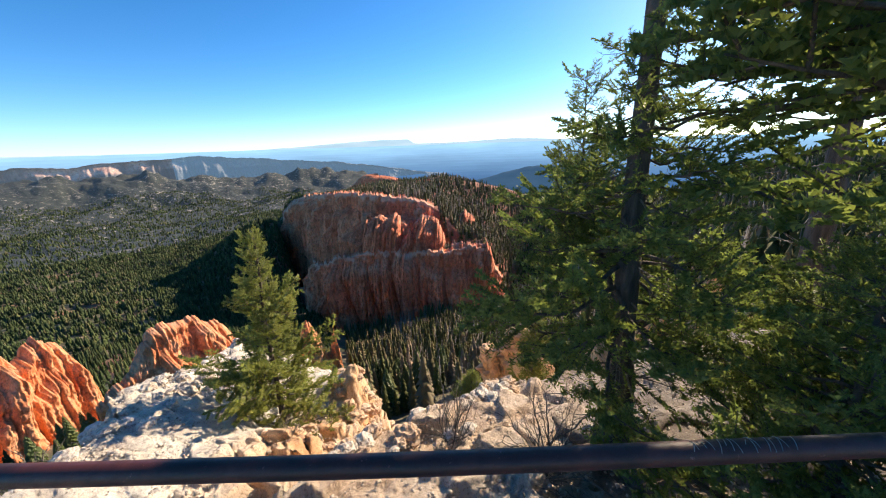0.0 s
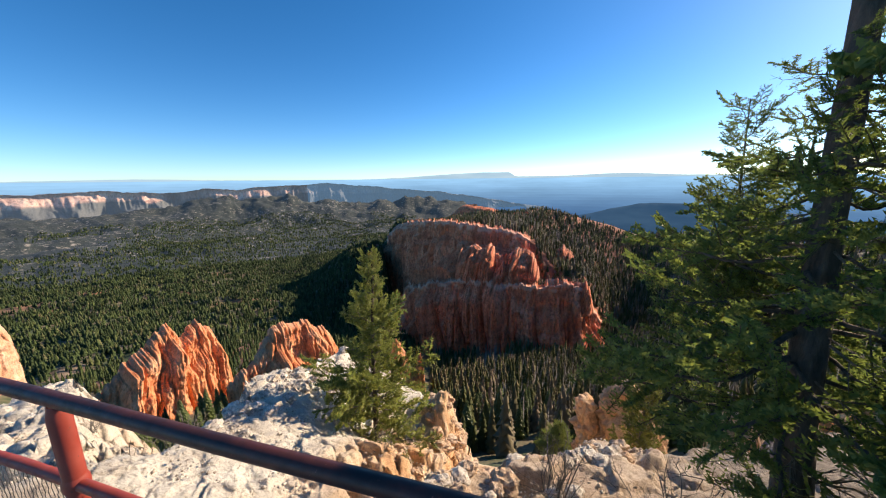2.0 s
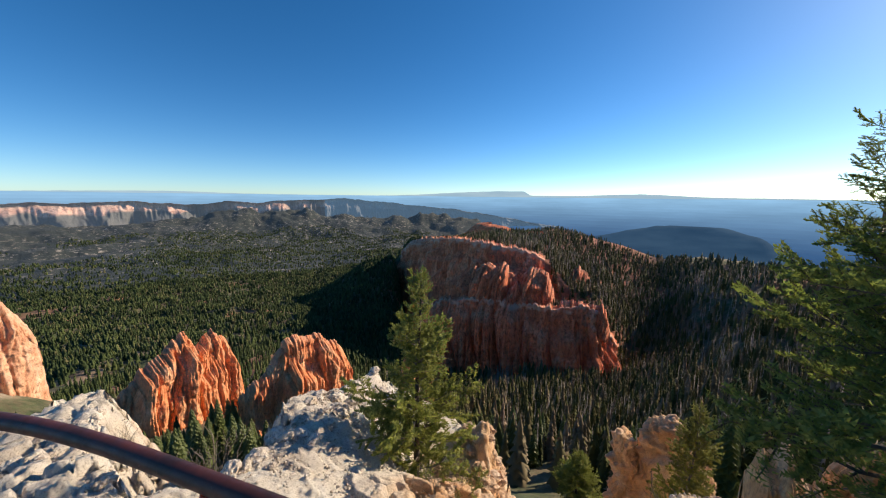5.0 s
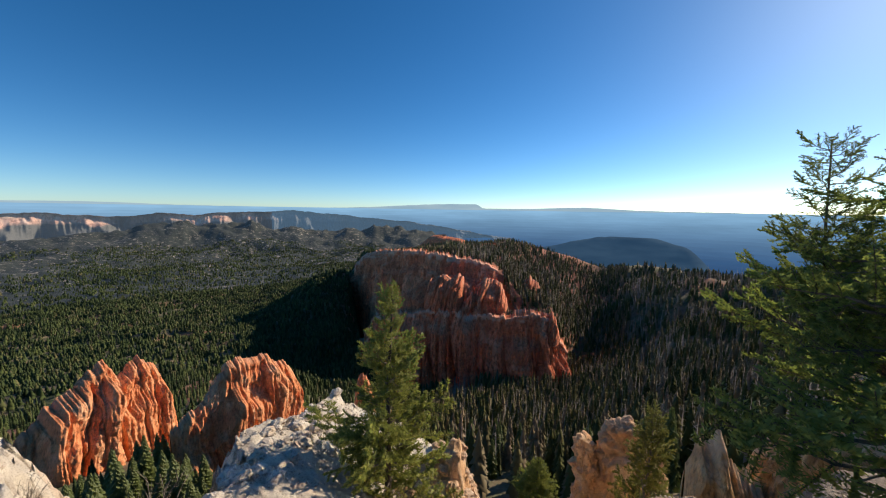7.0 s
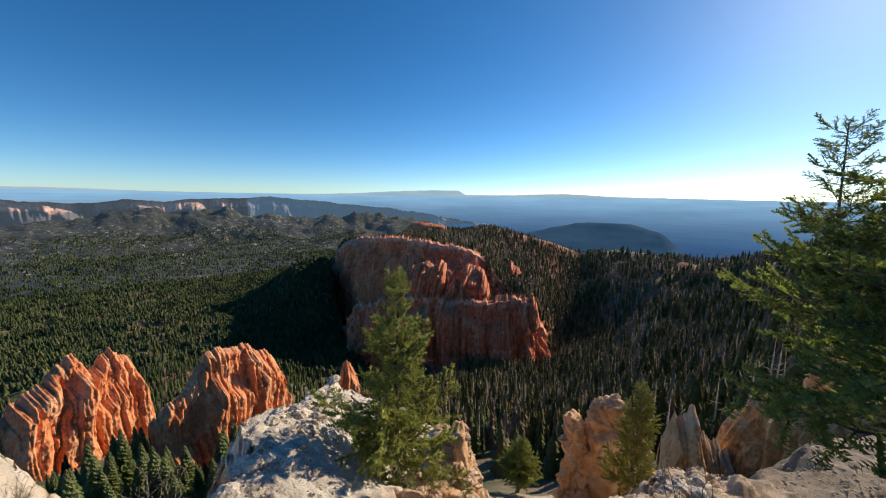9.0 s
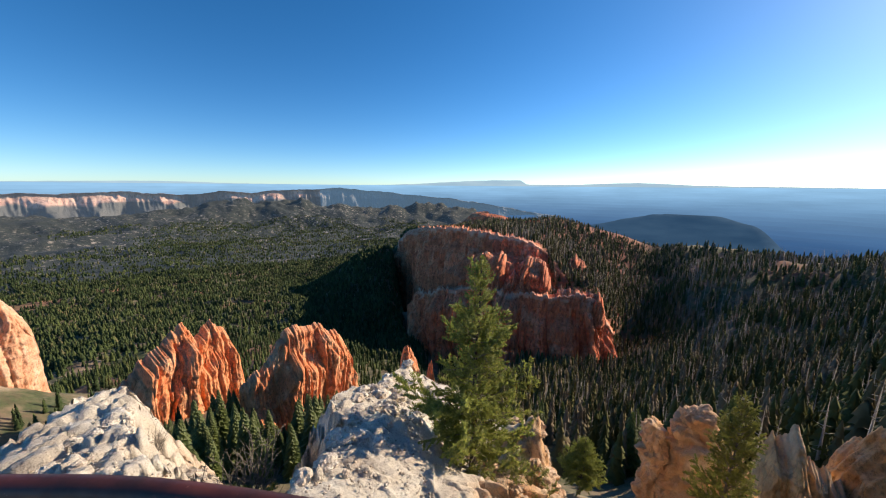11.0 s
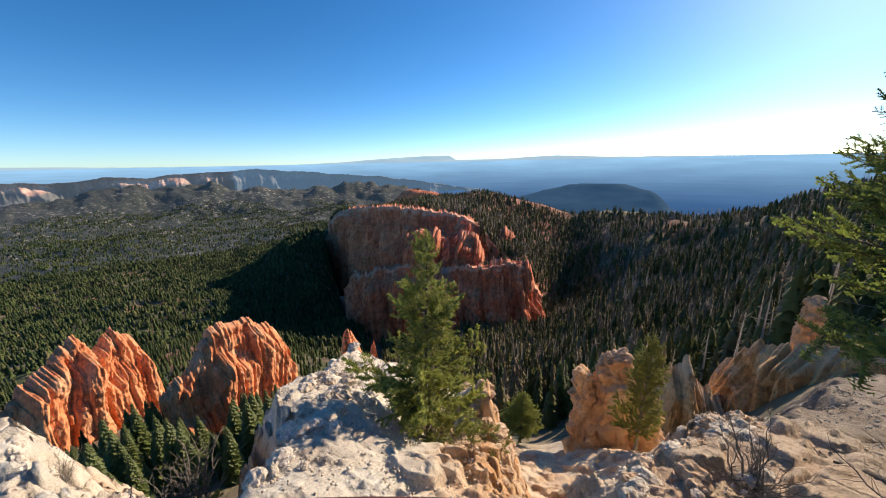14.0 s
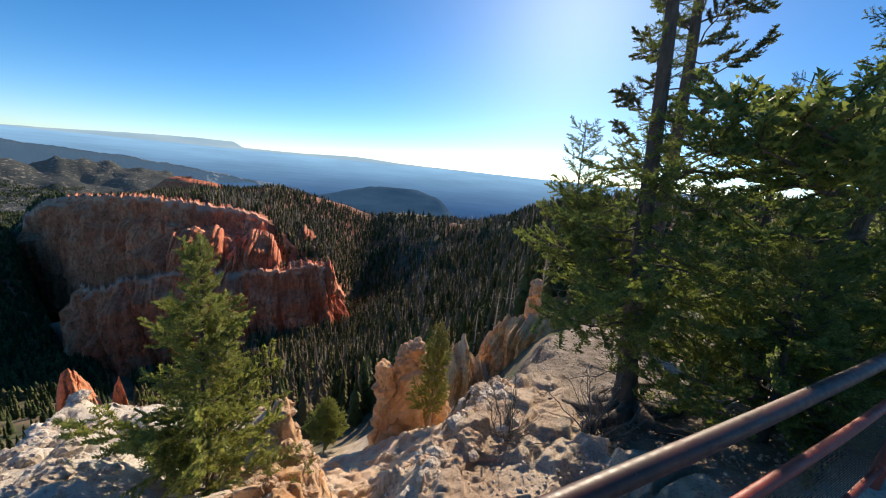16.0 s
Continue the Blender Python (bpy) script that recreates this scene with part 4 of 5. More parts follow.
# ---- loose stones ----
def stone_mesh(seed, mat):
    bm = bmesh.new()
    bmesh.ops.create_icosphere(bm, subdivisions=3, radius=1.0)
    co = np.array([v.co for v in bm.verts])
    d1, d2, cell = worley(co[:, 0] * 1.5 + seed, co[:, 1] * 1.5, co[:, 2] * 1.5, seed)
    k = 0.72 + 0.30 * cell * smooth(0.0, 0.25, d2 - d1) + 0.12 * fbm(co[:, 0] * 2.5, co[:, 1] * 2.5, co[:, 2] * 2.5 + seed, 3, seed)
    for v, s in zip(bm.verts, k):
        v.co = v.co * float(s)
        v.co.z *= 0.72
    return bm_mesh("stone", bm, mat)


STONES = [stone_mesh(s, m) for s, m in ((1, STONE), (2, STONE), (3, STONE), (4, WARM_STONE), (5, WARM_STONE), (6, WARM_STONE))]
rng = random.Random(5)


def scatter_stones(count, spot, size, kinds, label, group):
    for _ in range(count):
        x, y = spot()
        s = size()
        ob = new("loose_stone", STONES[rng.choice(kinds)])
        ob.matrix_basis = Matrix.LocRotScale((x, y, ground_at(x, y) + s * 0.22), Euler((rng.uniform(-0.5, 0.5), rng.uniform(-0.5, 0.5), rng.uniform(0, 6.3))), (s, s * rng.uniform(0.7, 1.1), s * rng.uniform(0.7, 1.1)))
        tagged(ob, label, "stone", group)


def spot_crumb():
    return rng.gauss(-0.95, 0.45), rng.uniform(3.6, 7.2)


def spot_mound():
    k = rng.random()
    return 0.15 + 1.7 * k + rng.gauss(0, 0.22), 2.3 + 1.75 * k + rng.gauss(0, 0.2)


scatter_stones(70, spot_crumb, lambda: rng.uniform(0.06, 0.22), (3, 4, 5), "tan angular stone crumbled from the ridge", "ridge rubble")
scatter_stones(80, spot_mound, lambda: rng.uniform(0.04, 0.15), (0, 1, 3), "grey-white rough stone of the rubble heap", "mound rubble")
scatter_stones(40, lambda: (rng.uniform(-4.9, -2.4), rng.uniform(4.6, 7.5)), lambda: rng.uniform(0.05, 0.2), (0, 1, 2), "white weathered stone on the ridge", "white stones")
scatter_stones(60, lambda: (rng.gauss(-3.2, 0.25) - 0.28 * max(0.0, (k := rng.uniform(2.4, 6.8)) - 3.0), k), lambda: rng.uniform(0.05, 0.17), (0, 1, 2), "white weathered stone crusting the ridge's edge", "ridge edge stones")
scatter_stones(60, lambda: (rng.uniform(-9.5, -4.2), rng.uniform(1.4, 3.6)), lambda: rng.uniform(0.05, 0.16), (0, 1, 2), "white weathered stone on the spur", "spur stones")


def build_pebbles():
    base = np.array([(1, 0, 0), (-1, 0, 0), (0, 1, 0), (0, -1, 0), (0, 0, 1), (0, 0, -0.5)]) * 0.5
    tri = np.array([(0, 2, 4), (2, 1, 4), (1, 3, 4), (3, 0, 4), (2, 0, 5), (1, 2, 5), (3, 1, 5), (0, 3, 5)])
    g = np.random.default_rng(3)
    n = 16000
    x, y = g.uniform(-9, 4.5, n), g.uniform(1.0, 8.0, n)
    z, warm, *_ = land(x, y)
    ok = z > -0.3 - 0.62 * np.hypot(x, y)
    x, y, z = x[ok], y[ok], z[ok]
    s = g.uniform(0.012, 0.05, len(x)) * g.uniform(0.5, 1.2, len(x))
    a = g.uniform(0, 6.3, len(x))
    b = base[None] * s[:, None, None] * g.uniform(0.6, 1.4, (len(x), 6, 1))
    c, sn = np.cos(a)[:, None], np.sin(a)[:, None]
    v = np.stack([b[..., 0] * c - b[..., 1] * sn + x[:, None], b[..., 0] * sn + b[..., 1] * c + y[:, None], b[..., 2] + z[:, None] + s[:, None] * 0.5], -1)
    f = (tri[None] + 6 * np.arange(len(x))[:, None, None]).reshape(-1, 3)
    tagged(new("pebbles", mesh_from("pebbles", v.reshape(-1, 3), f, [STONE], False)), "scattered pale pebbles and grit on the rim", "pebbles", kind="stuff")


build_pebbles()

# ---- the rail ----
RAIL_XY = [(-2.75, -0.75), (-2.35, -0.2), (-1.9, 0.2), (-1.52, 0.39), (-1.16, 0.5), (-0.84, 0.56), (-0.3, 0.595), (0.3, 0.625), (1.3, 0.69), (2.3, 0.77), (3.4, 0.86), (5.2, 1.0)]


def rail_line(z, x0=-9.0, x1=9.0, step=0.06):
    p = np.array(RAIL_XY)
    s = np.concatenate([[0], np.cumsum(np.hypot(*np.diff(p, axis=0).T))])
    t = np.arange(0, s[-1], step)
    x, y = np.interp(t, s, p[:, 0]), np.interp(t, s, p[:, 1])
    k = np.ones(9) / 9
    pad = lambda a: np.convolve(np.pad(a, 4, "edge"), k, "valid")
    x, y = pad(x), pad(y)
    keep = (x >= x0) & (x <= x1)
    return np.stack([x[keep], y[keep], np.full(keep.sum(), z)], 1)


def build_rail():
    base = tagged(new("guard_rail"), "dark red-brown painted pipe guard rail with wire mesh", "railing")
    base.location = (0, 0.6, 0)
    shift = np.array([0, 0.6, 0])
    v, f = tube(rail_line(1.04) - shift, 0.0242, 20)
    part("top_rail", mesh_from("top_rail", v, f, [RAIL_DARK]), base, "dark worn glossy top pipe")
    v, f = tube(rail_line(0.73) - shift, 0.0195, 16)
    part("middle_rail", mesh_from("middle_rail", v, f, [RAIL_RED]), base, "faded red pipe")
    v, f = tube(rail_line(0.14) - shift, 0.0195, 16)
    part("bottom_rail", mesh_from("bottom_rail", v, f, [RAIL_RED]), base, "faded red pipe")
    line = rail_line(0.0, step=0.01)
    posts = (-2.55, -0.33, 2.45, 4.6)
    for px in posts:
        i = int(np.argmin(np.abs(line[:, 0] - px)))
        c = line[i] - shift
        ground = min(-0.02, 0.0)
        pts = np.array([(c[0], c[1], h) for h in (-0.30, 0.2, 0.73, 0.98, 1.022)])
        v1, f1 = tube(pts, [0.030, 0.030, 0.030, 0.030, 0.022], 18)
        pole = part("post", mesh_from("post", v1, f1, [RAIL_RED]), base, "red painted steel post")
        for h in (0.73, 0.14):
            a = np.linspace(0, 1, 5)
            v2, f2 = tube(np.stack([np.full(5, c[0]), np.full(5, c[1]), h - 0.028 + 0.056 * a], 1), [0.030, 0.035, 0.036, 0.035, 0.030], 18)
            part("collar", mesh_from("collar", v2, f2, [RAIL_RED]), pole)
    # chain-link mesh between the two lower pipes: two families of bent wires
    low, high, pitch = 0.16, 0.715, 0.052
    s = np.concatenate([[0], np.cumsum(np.hypot(*np.diff(line[:, :2], axis=0).T))])
    total = s[-1]
    wires = []
    n = int((high - low) / (pitch / 2)) + 1
    for k in range(int(total / pitch)):
        hs = low + np.arange(n) * pitch / 2
        zig = (np.arange(n) % 2) * pitch * 0.5 + k * pitch
        off = np.where(np.arange(n) % 2 == 0, 0.003, -0.003)
        x, y = np.interp(zig, s, line[:, 0]), np.interp(zig, s, line[:, 1])
        wires.append(tube(np.stack([x, y + 0.006 + off, hs], 1) - shift, 0.0013, 4))
        zig2 = np.clip(k * pitch - (np.arange(n) % 2) * pitch * 0.5, 0, total)
        x, y = np.interp(zig2, s, line[:, 0]), np.interp(zig2, s, line[:, 1])
        wires.append(tube(np.stack([x, y + 0.006 - off, hs], 1) - shift, 0.0013, 4))
    v, f = joined(wires)
    part("chain_link_mesh", mesh_from("chain_link_mesh", v, f, [WIRE]), base, "grey chain-link wire mesh")
    # scratched marks rubbed into the top pipe: unreadable strokes
    g = random.Random(9)
    marks = []
    for k in range(16):
        x = 1.83 + 0.0145 * k + g.uniform(-0.003, 0.003)
        y = float(np.interp(x, line[:, 0], line[:, 1]))
        a0, a1 = sorted((g.uniform(0.6, 1.5), g.uniform(1.7, 2.7)))
        aa = np.linspace(a0, a1, 7)
        xs = x + np.linspace(0, g.uniform(-0.012, 0.012), 7)
        marks.append(tube(np.stack([xs, y - 0.6 - 0.0243 * np.cos(np.pi - aa) * -1, 1.04 + 0.0243 * np.sin(aa)], 1), 0.0009, 4))
    v, f = joined(marks)
    part("scratched_marks", mesh_from("scratched_marks", v, f, [SCRATCH]), base, "scratched strokes in the paint")


build_rail()


# ---- trees ----
def needle_twig(g, start, way, length, out, needle, density, up=0.25):
    """Needles set round a twig: appended as triangles."""
    n = max(4, int(length * density))
    way = way / (np.linalg.norm(way) + 1e-9)
    ref = np.array([0, 0, 1.0])
    s = np.cross(way, ref)
    s /= np.linalg.norm(s) + 1e-9
    u = np.cross(s, way)
    t = np.linspace(0.02, 1.0, n)
    ang = g.uniform(-0.5, 0.5, n) + np.where(np.arange(n) % 2 == 0, 0.15, np.pi - 0.15)
    lift = np.where(np.arange(n) % 5 == 0, 1.2, up)
    base = start + way * (t * length)[:, None]
    d = np.cos(ang)[:, None] * s + (np.abs(np.sin(ang)) + lift)[:, None] * u * 0.8 + way * g.uniform(0.35, 0.9, n)[:, None]
    d /= np.linalg.norm(d, axis=1, keepdims=True)
    ln = needle * g.uniform(0.7, 1.15, n) * (1 - 0.3 * t)
    w = np.cross(d, way + 0.3 * u)
    w /= np.linalg.norm(w, axis=1, keepdims=True) + 1e-9
    hw = needle * 0.23
    out.append(np.stack([base - w * hw, base + w * hw, base + d * ln[:, None]], 1))


def bough_mesh(name, seed, length, leaf, wood, needle=0.03, density=190, sub=14, spread=0.42, droop=0.15, bare=0.25, tip_up=0.2, r0=0.016, flat=0.25):
    """A bough along +x: a bent limb, side twigs and needles."""
    g = np.random.default_rng(seed)
    t = np.linspace(0, 1, 9)
    axis = np.stack([t * length, 0.06 * length * np.sin(t * 4 + seed), length * (-droop * t + (droop * 0.6 + tip_up) * t ** 2.2)], 1)
    axis[1:, 1:] += g.normal(0, 0.012 * length, (8, 2))
    woods, tris = [tube(axis, r0 * (1 - 0.85 * t), 6)], []

    def on_axis(a):
        return np.array([np.interp(a, t, axis[:, i]) for i in range(3)])
    for k in range(sub):
        a = bare + (1 - bare) * (k + g.uniform(0, 0.8)) / sub
        sd = 1 if k % 2 else -1
        p = on_axis(a)
        ln = length * spread * (1.08 - a * 0.75) * g.uniform(0.65, 1.15)
        yaw = sd * g.uniform(0.6, 1.05)
        way = np.array([math.cos(yaw), math.sin(yaw), g.normal(0.05, flat)])
        m = 5
        tt = np.linspace(0, 1, m)
        twig = p + way * (tt * ln)[:, None] + np.stack([0.1 * ln * tt ** 2, 0 * tt, ln * 0.22 * tt ** 2 * g.uniform(-0.3, 1)], 1)
        woods.append(tube(twig, 0.0045 * (1 - 0.7 * tt) + 0.0008, 4))
        for j in range(m - 1):
            if tt[j + 1] > 0.2:
                needle_twig(g, twig[j], twig[j + 1] - twig[j], float(np.linalg.norm(twig[j + 1] - twig[j])), tris, needle, density)
        for b in np.arange(0.22, 0.98, 0.17):
            q = p + (twig[-1] - p) * b
            for sd2 in (-1, 1):
                yaw2 = yaw + sd2 * g.uniform(0.5, 0.9)
                l2 = ln * 0.42 * (1.05 - b * 0.6) * g.uniform(0.6, 1.2)
                w2 = np.array([math.cos(yaw2), math.sin(yaw2), g.normal(0.12, flat)])
                needle_twig(g, q, w2, l2, tris, needle, density)
    needle_twig(g, on_axis(0.75), on_axis(1.0) - on_axis(0.75), length * 0.27, tris, needle, density)
    v, f = joined(woods)
    f3 = np.concatenate([f[:, [0, 1, 2]], f[:, [0, 2, 3]]])
    tri = np.concatenate(tris)
    leaves = np.arange(len(tri) * 3).reshape(-1, 3) + len(v)
    idx = np.concatenate([np.zeros(len(f3), int), np.ones(len(leaves), int)])
    return mesh_from(name, np.concatenate([v, tri.reshape(-1, 3)]), np.concatenate([f3, leaves]), [wood, leaf], False, idx)


def bare_bough(name, seed, length, wood, r0=0.012, forks=9):
    """A dead, leafless bough along +x."""
    g = np.random.default_rng(seed)
    t = np.linspace(0, 1, 8)
    axis = np.stack([t * length, 0 * t, -0.12 * length * t + 0.16 * length * t ** 2], 1)
    axis[1:] += g.normal(0, 0.02 * length, (7, 3))
    pieces = [tube(axis, r0 * (1 - 0.85 * t), 5)]
    for k in range(forks):
        a = g.uniform(0.2, 0.95)
        p = np.array([np.interp(a, t, axis[:, i]) for i in range(3)])
        yaw = g.choice([-1, 1]) * g.uniform(0.4, 1.1)
        ln = length * 0.4 * (1.1 - a) * g.uniform(0.6, 1.3)
        tt = np.linspace(0, 1, 5)
        w = np.array([math.cos(yaw), math.sin(yaw), g.normal(0, 0.3)])
        q = p + w * (tt * ln)[:, None] + g.normal(0, 0.02 * length, (5, 3)) * tt[:, None]
        pieces.append(tube(q, r0 * 0.35 * (1 - 0.8 * tt), 4))
    v, f = joined(pieces)
    return mesh_from(name, v, f, [wood])


def trunk_mesh(name, height, r0, lean, wood, seed, flare=1.8, top_r=0.15):
    g = np.random.default_rng(seed)
    t = np.linspace(0, 1, 26)
    pts = np.stack([lean[0] * t + 0.03 * height * 0.12 * np.sin(t * 9 + seed), lean[1] * t + 0.03 * height * 0.1 * np.cos(t * 7), height * t], 1)
    pts[0, 2] -= 0.25
    rad = r0 * ((1 - t) * (1 - top_r) + top_r) * (1 + (flare - 1) * np.exp(-t * height / 0.22))
    v, f = tube(pts, rad, 14)
    v += g.normal(0, r0 * 0.05, v.shape)
    return mesh_from(name, v, f, [wood]), lambda a: (lean[0] * a + 0.0036 * height * math.sin(a * 9 + seed), lean[1] * a + 0.003 * height * math.cos(a * 7), height * a)


def conifer_thing(name, label, x, y, height, r0, lean, wood, boughs, count, low, reach, seed, tilt=(0.25, -0.1), power=0.8, dead=None, dead_count=0, dead_span=(0.05, 0.35), skip=None, z=None, vary=(0.7, 1.15)):
    """A tree: trunk and many boughs that share a few meshes. reach(a): bough length at the share a of the height."""
    g = random.Random(seed)
    base = tagged(new(name), label, "tree")
    base.location = (x, y, ground_at(x, y) if z is None else z)
    me, at = trunk_mesh("trunk", height, r0, lean, wood, seed)
    part("trunk", me, base)
    for k in range(count):
        a = low + (0.985 - low) * ((k + g.random()) / count) ** power
        yaw = k * 2.39996 + g.uniform(-0.5, 0.5)
        if skip and skip(a, yaw % (2 * math.pi), g):
            continue
        ln = reach(a) * g.uniform(*vary)
        ob = new("bough", g.choice(boughs))
        ob.parent = base
        pitch = tilt[0] * a + tilt[1] * (1 - a) + g.uniform(-0.15, 0.15)
        ob.matrix_basis = Matrix.LocRotScale(at(a), Euler((g.uniform(-0.9, 0.9), -pitch, yaw)), (ln, ln, ln))
    for k in range(dead_count):
        a = g.uniform(*dead_span)
        ln = reach(max(a, 0.2)) * g.uniform(0.5, 1.0)
        ob = new("dead_bough", g.choice(dead))
        ob.parent = base
        ob.matrix_basis = Matrix.LocRotScale(at(a), Euler((g.uniform(-3, 3), g.uniform(0.0, 0.5), g.uniform(0, 6.28))), (ln, ln, ln))
    return base


# boughs are one metre long and scaled when set
FIR_B = [bough_mesh("fir_bough", s, 1.0, FIR_GREEN, BARK, 0.040, 105, 14, 0.44, 0.16, 0.22, 0.12, flat=0.45) for s in (11, 12, 13, 14)]
SPR_B = [bough_mesh("spruce_bough", s, 1.0, SPRUCE_GREEN, TWIG, 0.058, 100, 12, 0.52, 0.12, 0.18, 0.25, flat=0.4) for s in (21, 22, 23, 24)]
PINE_B = [bough_mesh("pine_bough", s, 1.0, PINE_GREEN, BARK, 0.065, 75, 9, 0.42, 0.05, 0.5, 0.25, flat=0.5) for s in (31, 32, 33)]
YEL_B = [bough_mesh("young_bough", s, 1.0, YELLOW_GREEN, TWIG, 0.07, 90, 10, 0.5, 0.0, 0.1, 0.3, flat=0.5) for s in (41, 42, 43)]
DEAD_B = [bare_bough("dead_bough", s, 1.0, TWIG) for s in (51, 52, 53)]

# the small spruce on the white ridge
conifer_thing("small_spruce", "small ragged green spruce rooted in white limestone", -1.93, 4.85, 3.85, 0.055, (0.02, 0.15), BARK, SPR_B, 125, 0.05,
              lambda a: (1.28 * (1 - a) ** 0.8 + 0.16) * (0.8 + 0.2 * math.sin(a * 23)), 301, (0.75, -0.1), 0.85, DEAD_B, 26, (0.05, 0.85), z=-3.32, vary=(0.35, 1.25))
# the fir beside the viewpoint: tall bare-headed trunk with low green skirts
TALL_FIR = conifer_thing("tall_fir", "tall dark fir leaning over the rim with dead lower twigs", 2.62, 2.47, 9.5, 0.100, (0.24, 1.5), BARK, FIR_B, 150, 0.095,
                         lambda a: 1.15 if a < 0.2 else (1.0 - 4.5 * (a - 0.2) if a < 0.34 else 0.34), 311, (0.2, -0.1), 1.25, DEAD_B, 60, (0.04, 0.6),
                         lambda a, yaw, g: (a > 0.34 and (math.cos(yaw) < -0.5 and g.random() < 0.5)) or (a < 0.12 and g.random() < 0.4))


def build_leader(tree):
    """A side leader that swings out from the tall fir and up, with its own boughs."""
    off = np.array(tree.location)
    way = np.array([(2.62, 2.75, 0.35), (2.62, 3.1, 0.55), (2.58, 3.5, 0.95), (2.54, 3.75, 1.5), (2.53, 3.8, 2.33)]) - off
    t = np.linspace(0, 1, 24)
    pts = np.stack([np.interp(t, np.linspace(0, 1, 5), way[:, i]) for i in range(3)], 1)
    v, f = tube(pts, 0.030 * (1 - 0.85 * t), 8)
    part("leader", mesh_from("leader", v, f, [BARK]), tree)
    g = random.Random(322)
    for k in range(80):
        a = 0.25 + 0.74 * (k + g.random()) / 80
        p = [float(np.interp(a, t, pts[:, i])) for i in range(3)]
        ln = (0.62 * (1 - a) + 0.22) * g.uniform(0.6, 1.2)
        ob = new("bough", g.choice(FIR_B))
        ob.parent = tree
        ob.matrix_basis = Matrix.LocRotScale(p, Euler((g.uniform(-0.4, 0.4), -g.uniform(0.2, 0.8), k * 2.4 + g.uniform(-0.4, 0.4))), (ln, ln, ln))


build_leader(TALL_FIR)

conifer_thing("pine", "tall pine with tufted needles and bare grey branches", 7.0, 5.6, 12.0, 0.19, (-0.5, 0.3), BARK, PINE_B, 60, 0.30,
              lambda a: 1.7 - 0.6 * a, 331, (0.35, -0.1), 0.9, DEAD_B, 14, (0.15, 0.5))
RAIL_FIR = conifer_thing("fir", "dense dark fir with long drooping boughs beside the rail", 4.8, 1.95, 6.2, 0.12, (0.1, 0.1), BARK, FIR_B, 130, 0.07,
              lambda a: 2.2 * (1 - a) ** 3 + 0.35, 341, (0.3, -0.15), 1.1, DEAD_B, 24, (0.1, 0.7))
conifer_thing("fir_sapling", "young fir with an upswept crown among larger trees", 5.0, 2.95, 4.4, 0.05, (0.3, 0.0), BARK, FIR_B, 46, 0.2,
              lambda a: 0.9 * (1 - a) + 0.2, 351, (0.5, 0.0), 0.9)
conifer_thing("fir", "dark fir standing behind the rail", 8.0, 2.3, 7.0, 0.14, (0.2, 0.1), BARK, FIR_B, 84, 0.05,
              lambda a: 1.8 * (1 - a) ** 0.8 + 0.3, 361, (0.3, -0.1), 1.0)
# long heavy boughs that the fir sends out over the slope
bough_rng = random.Random(77)
for h, yaw, ln in ((2.9, 3.0, 2.3), (3.1, 3.22, 2.3), (3.2, 2.95, 2.2), (2.6, 3.12, 2.2), (2.2, 2.95, 2.0)):
    ob = part("bough", bough_rng.choice(FIR_B), RAIL_FIR)
    ob.matrix_basis = Matrix.LocRotScale((-0.04, 0.04, h), Euler((bough_rng.uniform(-0.3, 0.3), bough_rng.uniform(-0.05, 0.1), yaw)), (ln, ln, ln))
for way in (((4.8, 1.95, 2.25), (4.1, 2.2, 2.02), (3.3, 2.55, 1.86), (2.75, 2.8, 1.80)), ((4.8, 1.95, 2.75), (4.2, 2.1, 2.38), (3.5, 2.45, 2.08), (3.0, 2.6, 2.02))):
    off = np.array(RAIL_FIR.location)
    t = np.linspace(0, 1, 20)
    pts = np.stack([np.interp(t, np.linspace(0, 1, 4), [w[i] for w in way]) for i in range(3)], 1) - off
    pts[:, 2] += 0.02 * np.sin(t * 17)
    v, f = tube(pts, 0.040 * (1 - t) + 0.009, 9)
    part("limb", mesh_from("limb", v, f, [BARK]), RAIL_FIR)
    for k in range(6):
        a = 0.3 + 0.12 * k
        ob = part("bough", bough_rng.choice(FIR_B), RAIL_FIR)
        ln = bough_rng.uniform(0.5, 0.95)
        ob.matrix_basis = Matrix.LocRotScale([float(np.interp(a, t, pts[:, i])) for i in range(3)], Euler((bough_rng.uniform(-0.4, 0.4), bough_rng.uniform(-0.2, 0.25), 2.7 + (0.8 if k % 2 else -0.8))), (ln, ln, ln))
# low fir growth under the tall trees by the rail
conifer_thing("fir_sapling", "low spreading young fir below the rail", 3.2, 1.55, 1.8, 0.03, (0.1, 0.15), BARK, FIR_B, 60, 0.08,
              lambda a: 1.0 * (1 - a) + 0.25, 381, (0.5, 0.05), 0.9)
conifer_thing("young_tree", "thin yellow-green young conifer before the tan rock", 3.45, 9.9, 3.7, 0.04, (0.1, 0.0), TWIG, YEL_B, 60, 0.12,
              lambda a: 0.75 * (1 - a) ** 0.5 + 0.2, 391, (0.9, 0.3), 0.9, z=-7.3)
conifer_thing("round_juniper", "rounded green juniper on the sandy chute", 1.75, 35.2, 7.0, 0.16, (0.2, 0.0), BARK, SPR_B, 110, 0.18,
              lambda a: 2.3 * math.sin(min(1.0, (1 - a) * 1.25 + 0.05) * math.pi / 2), 401, (0.6, 0.2), 0.9)


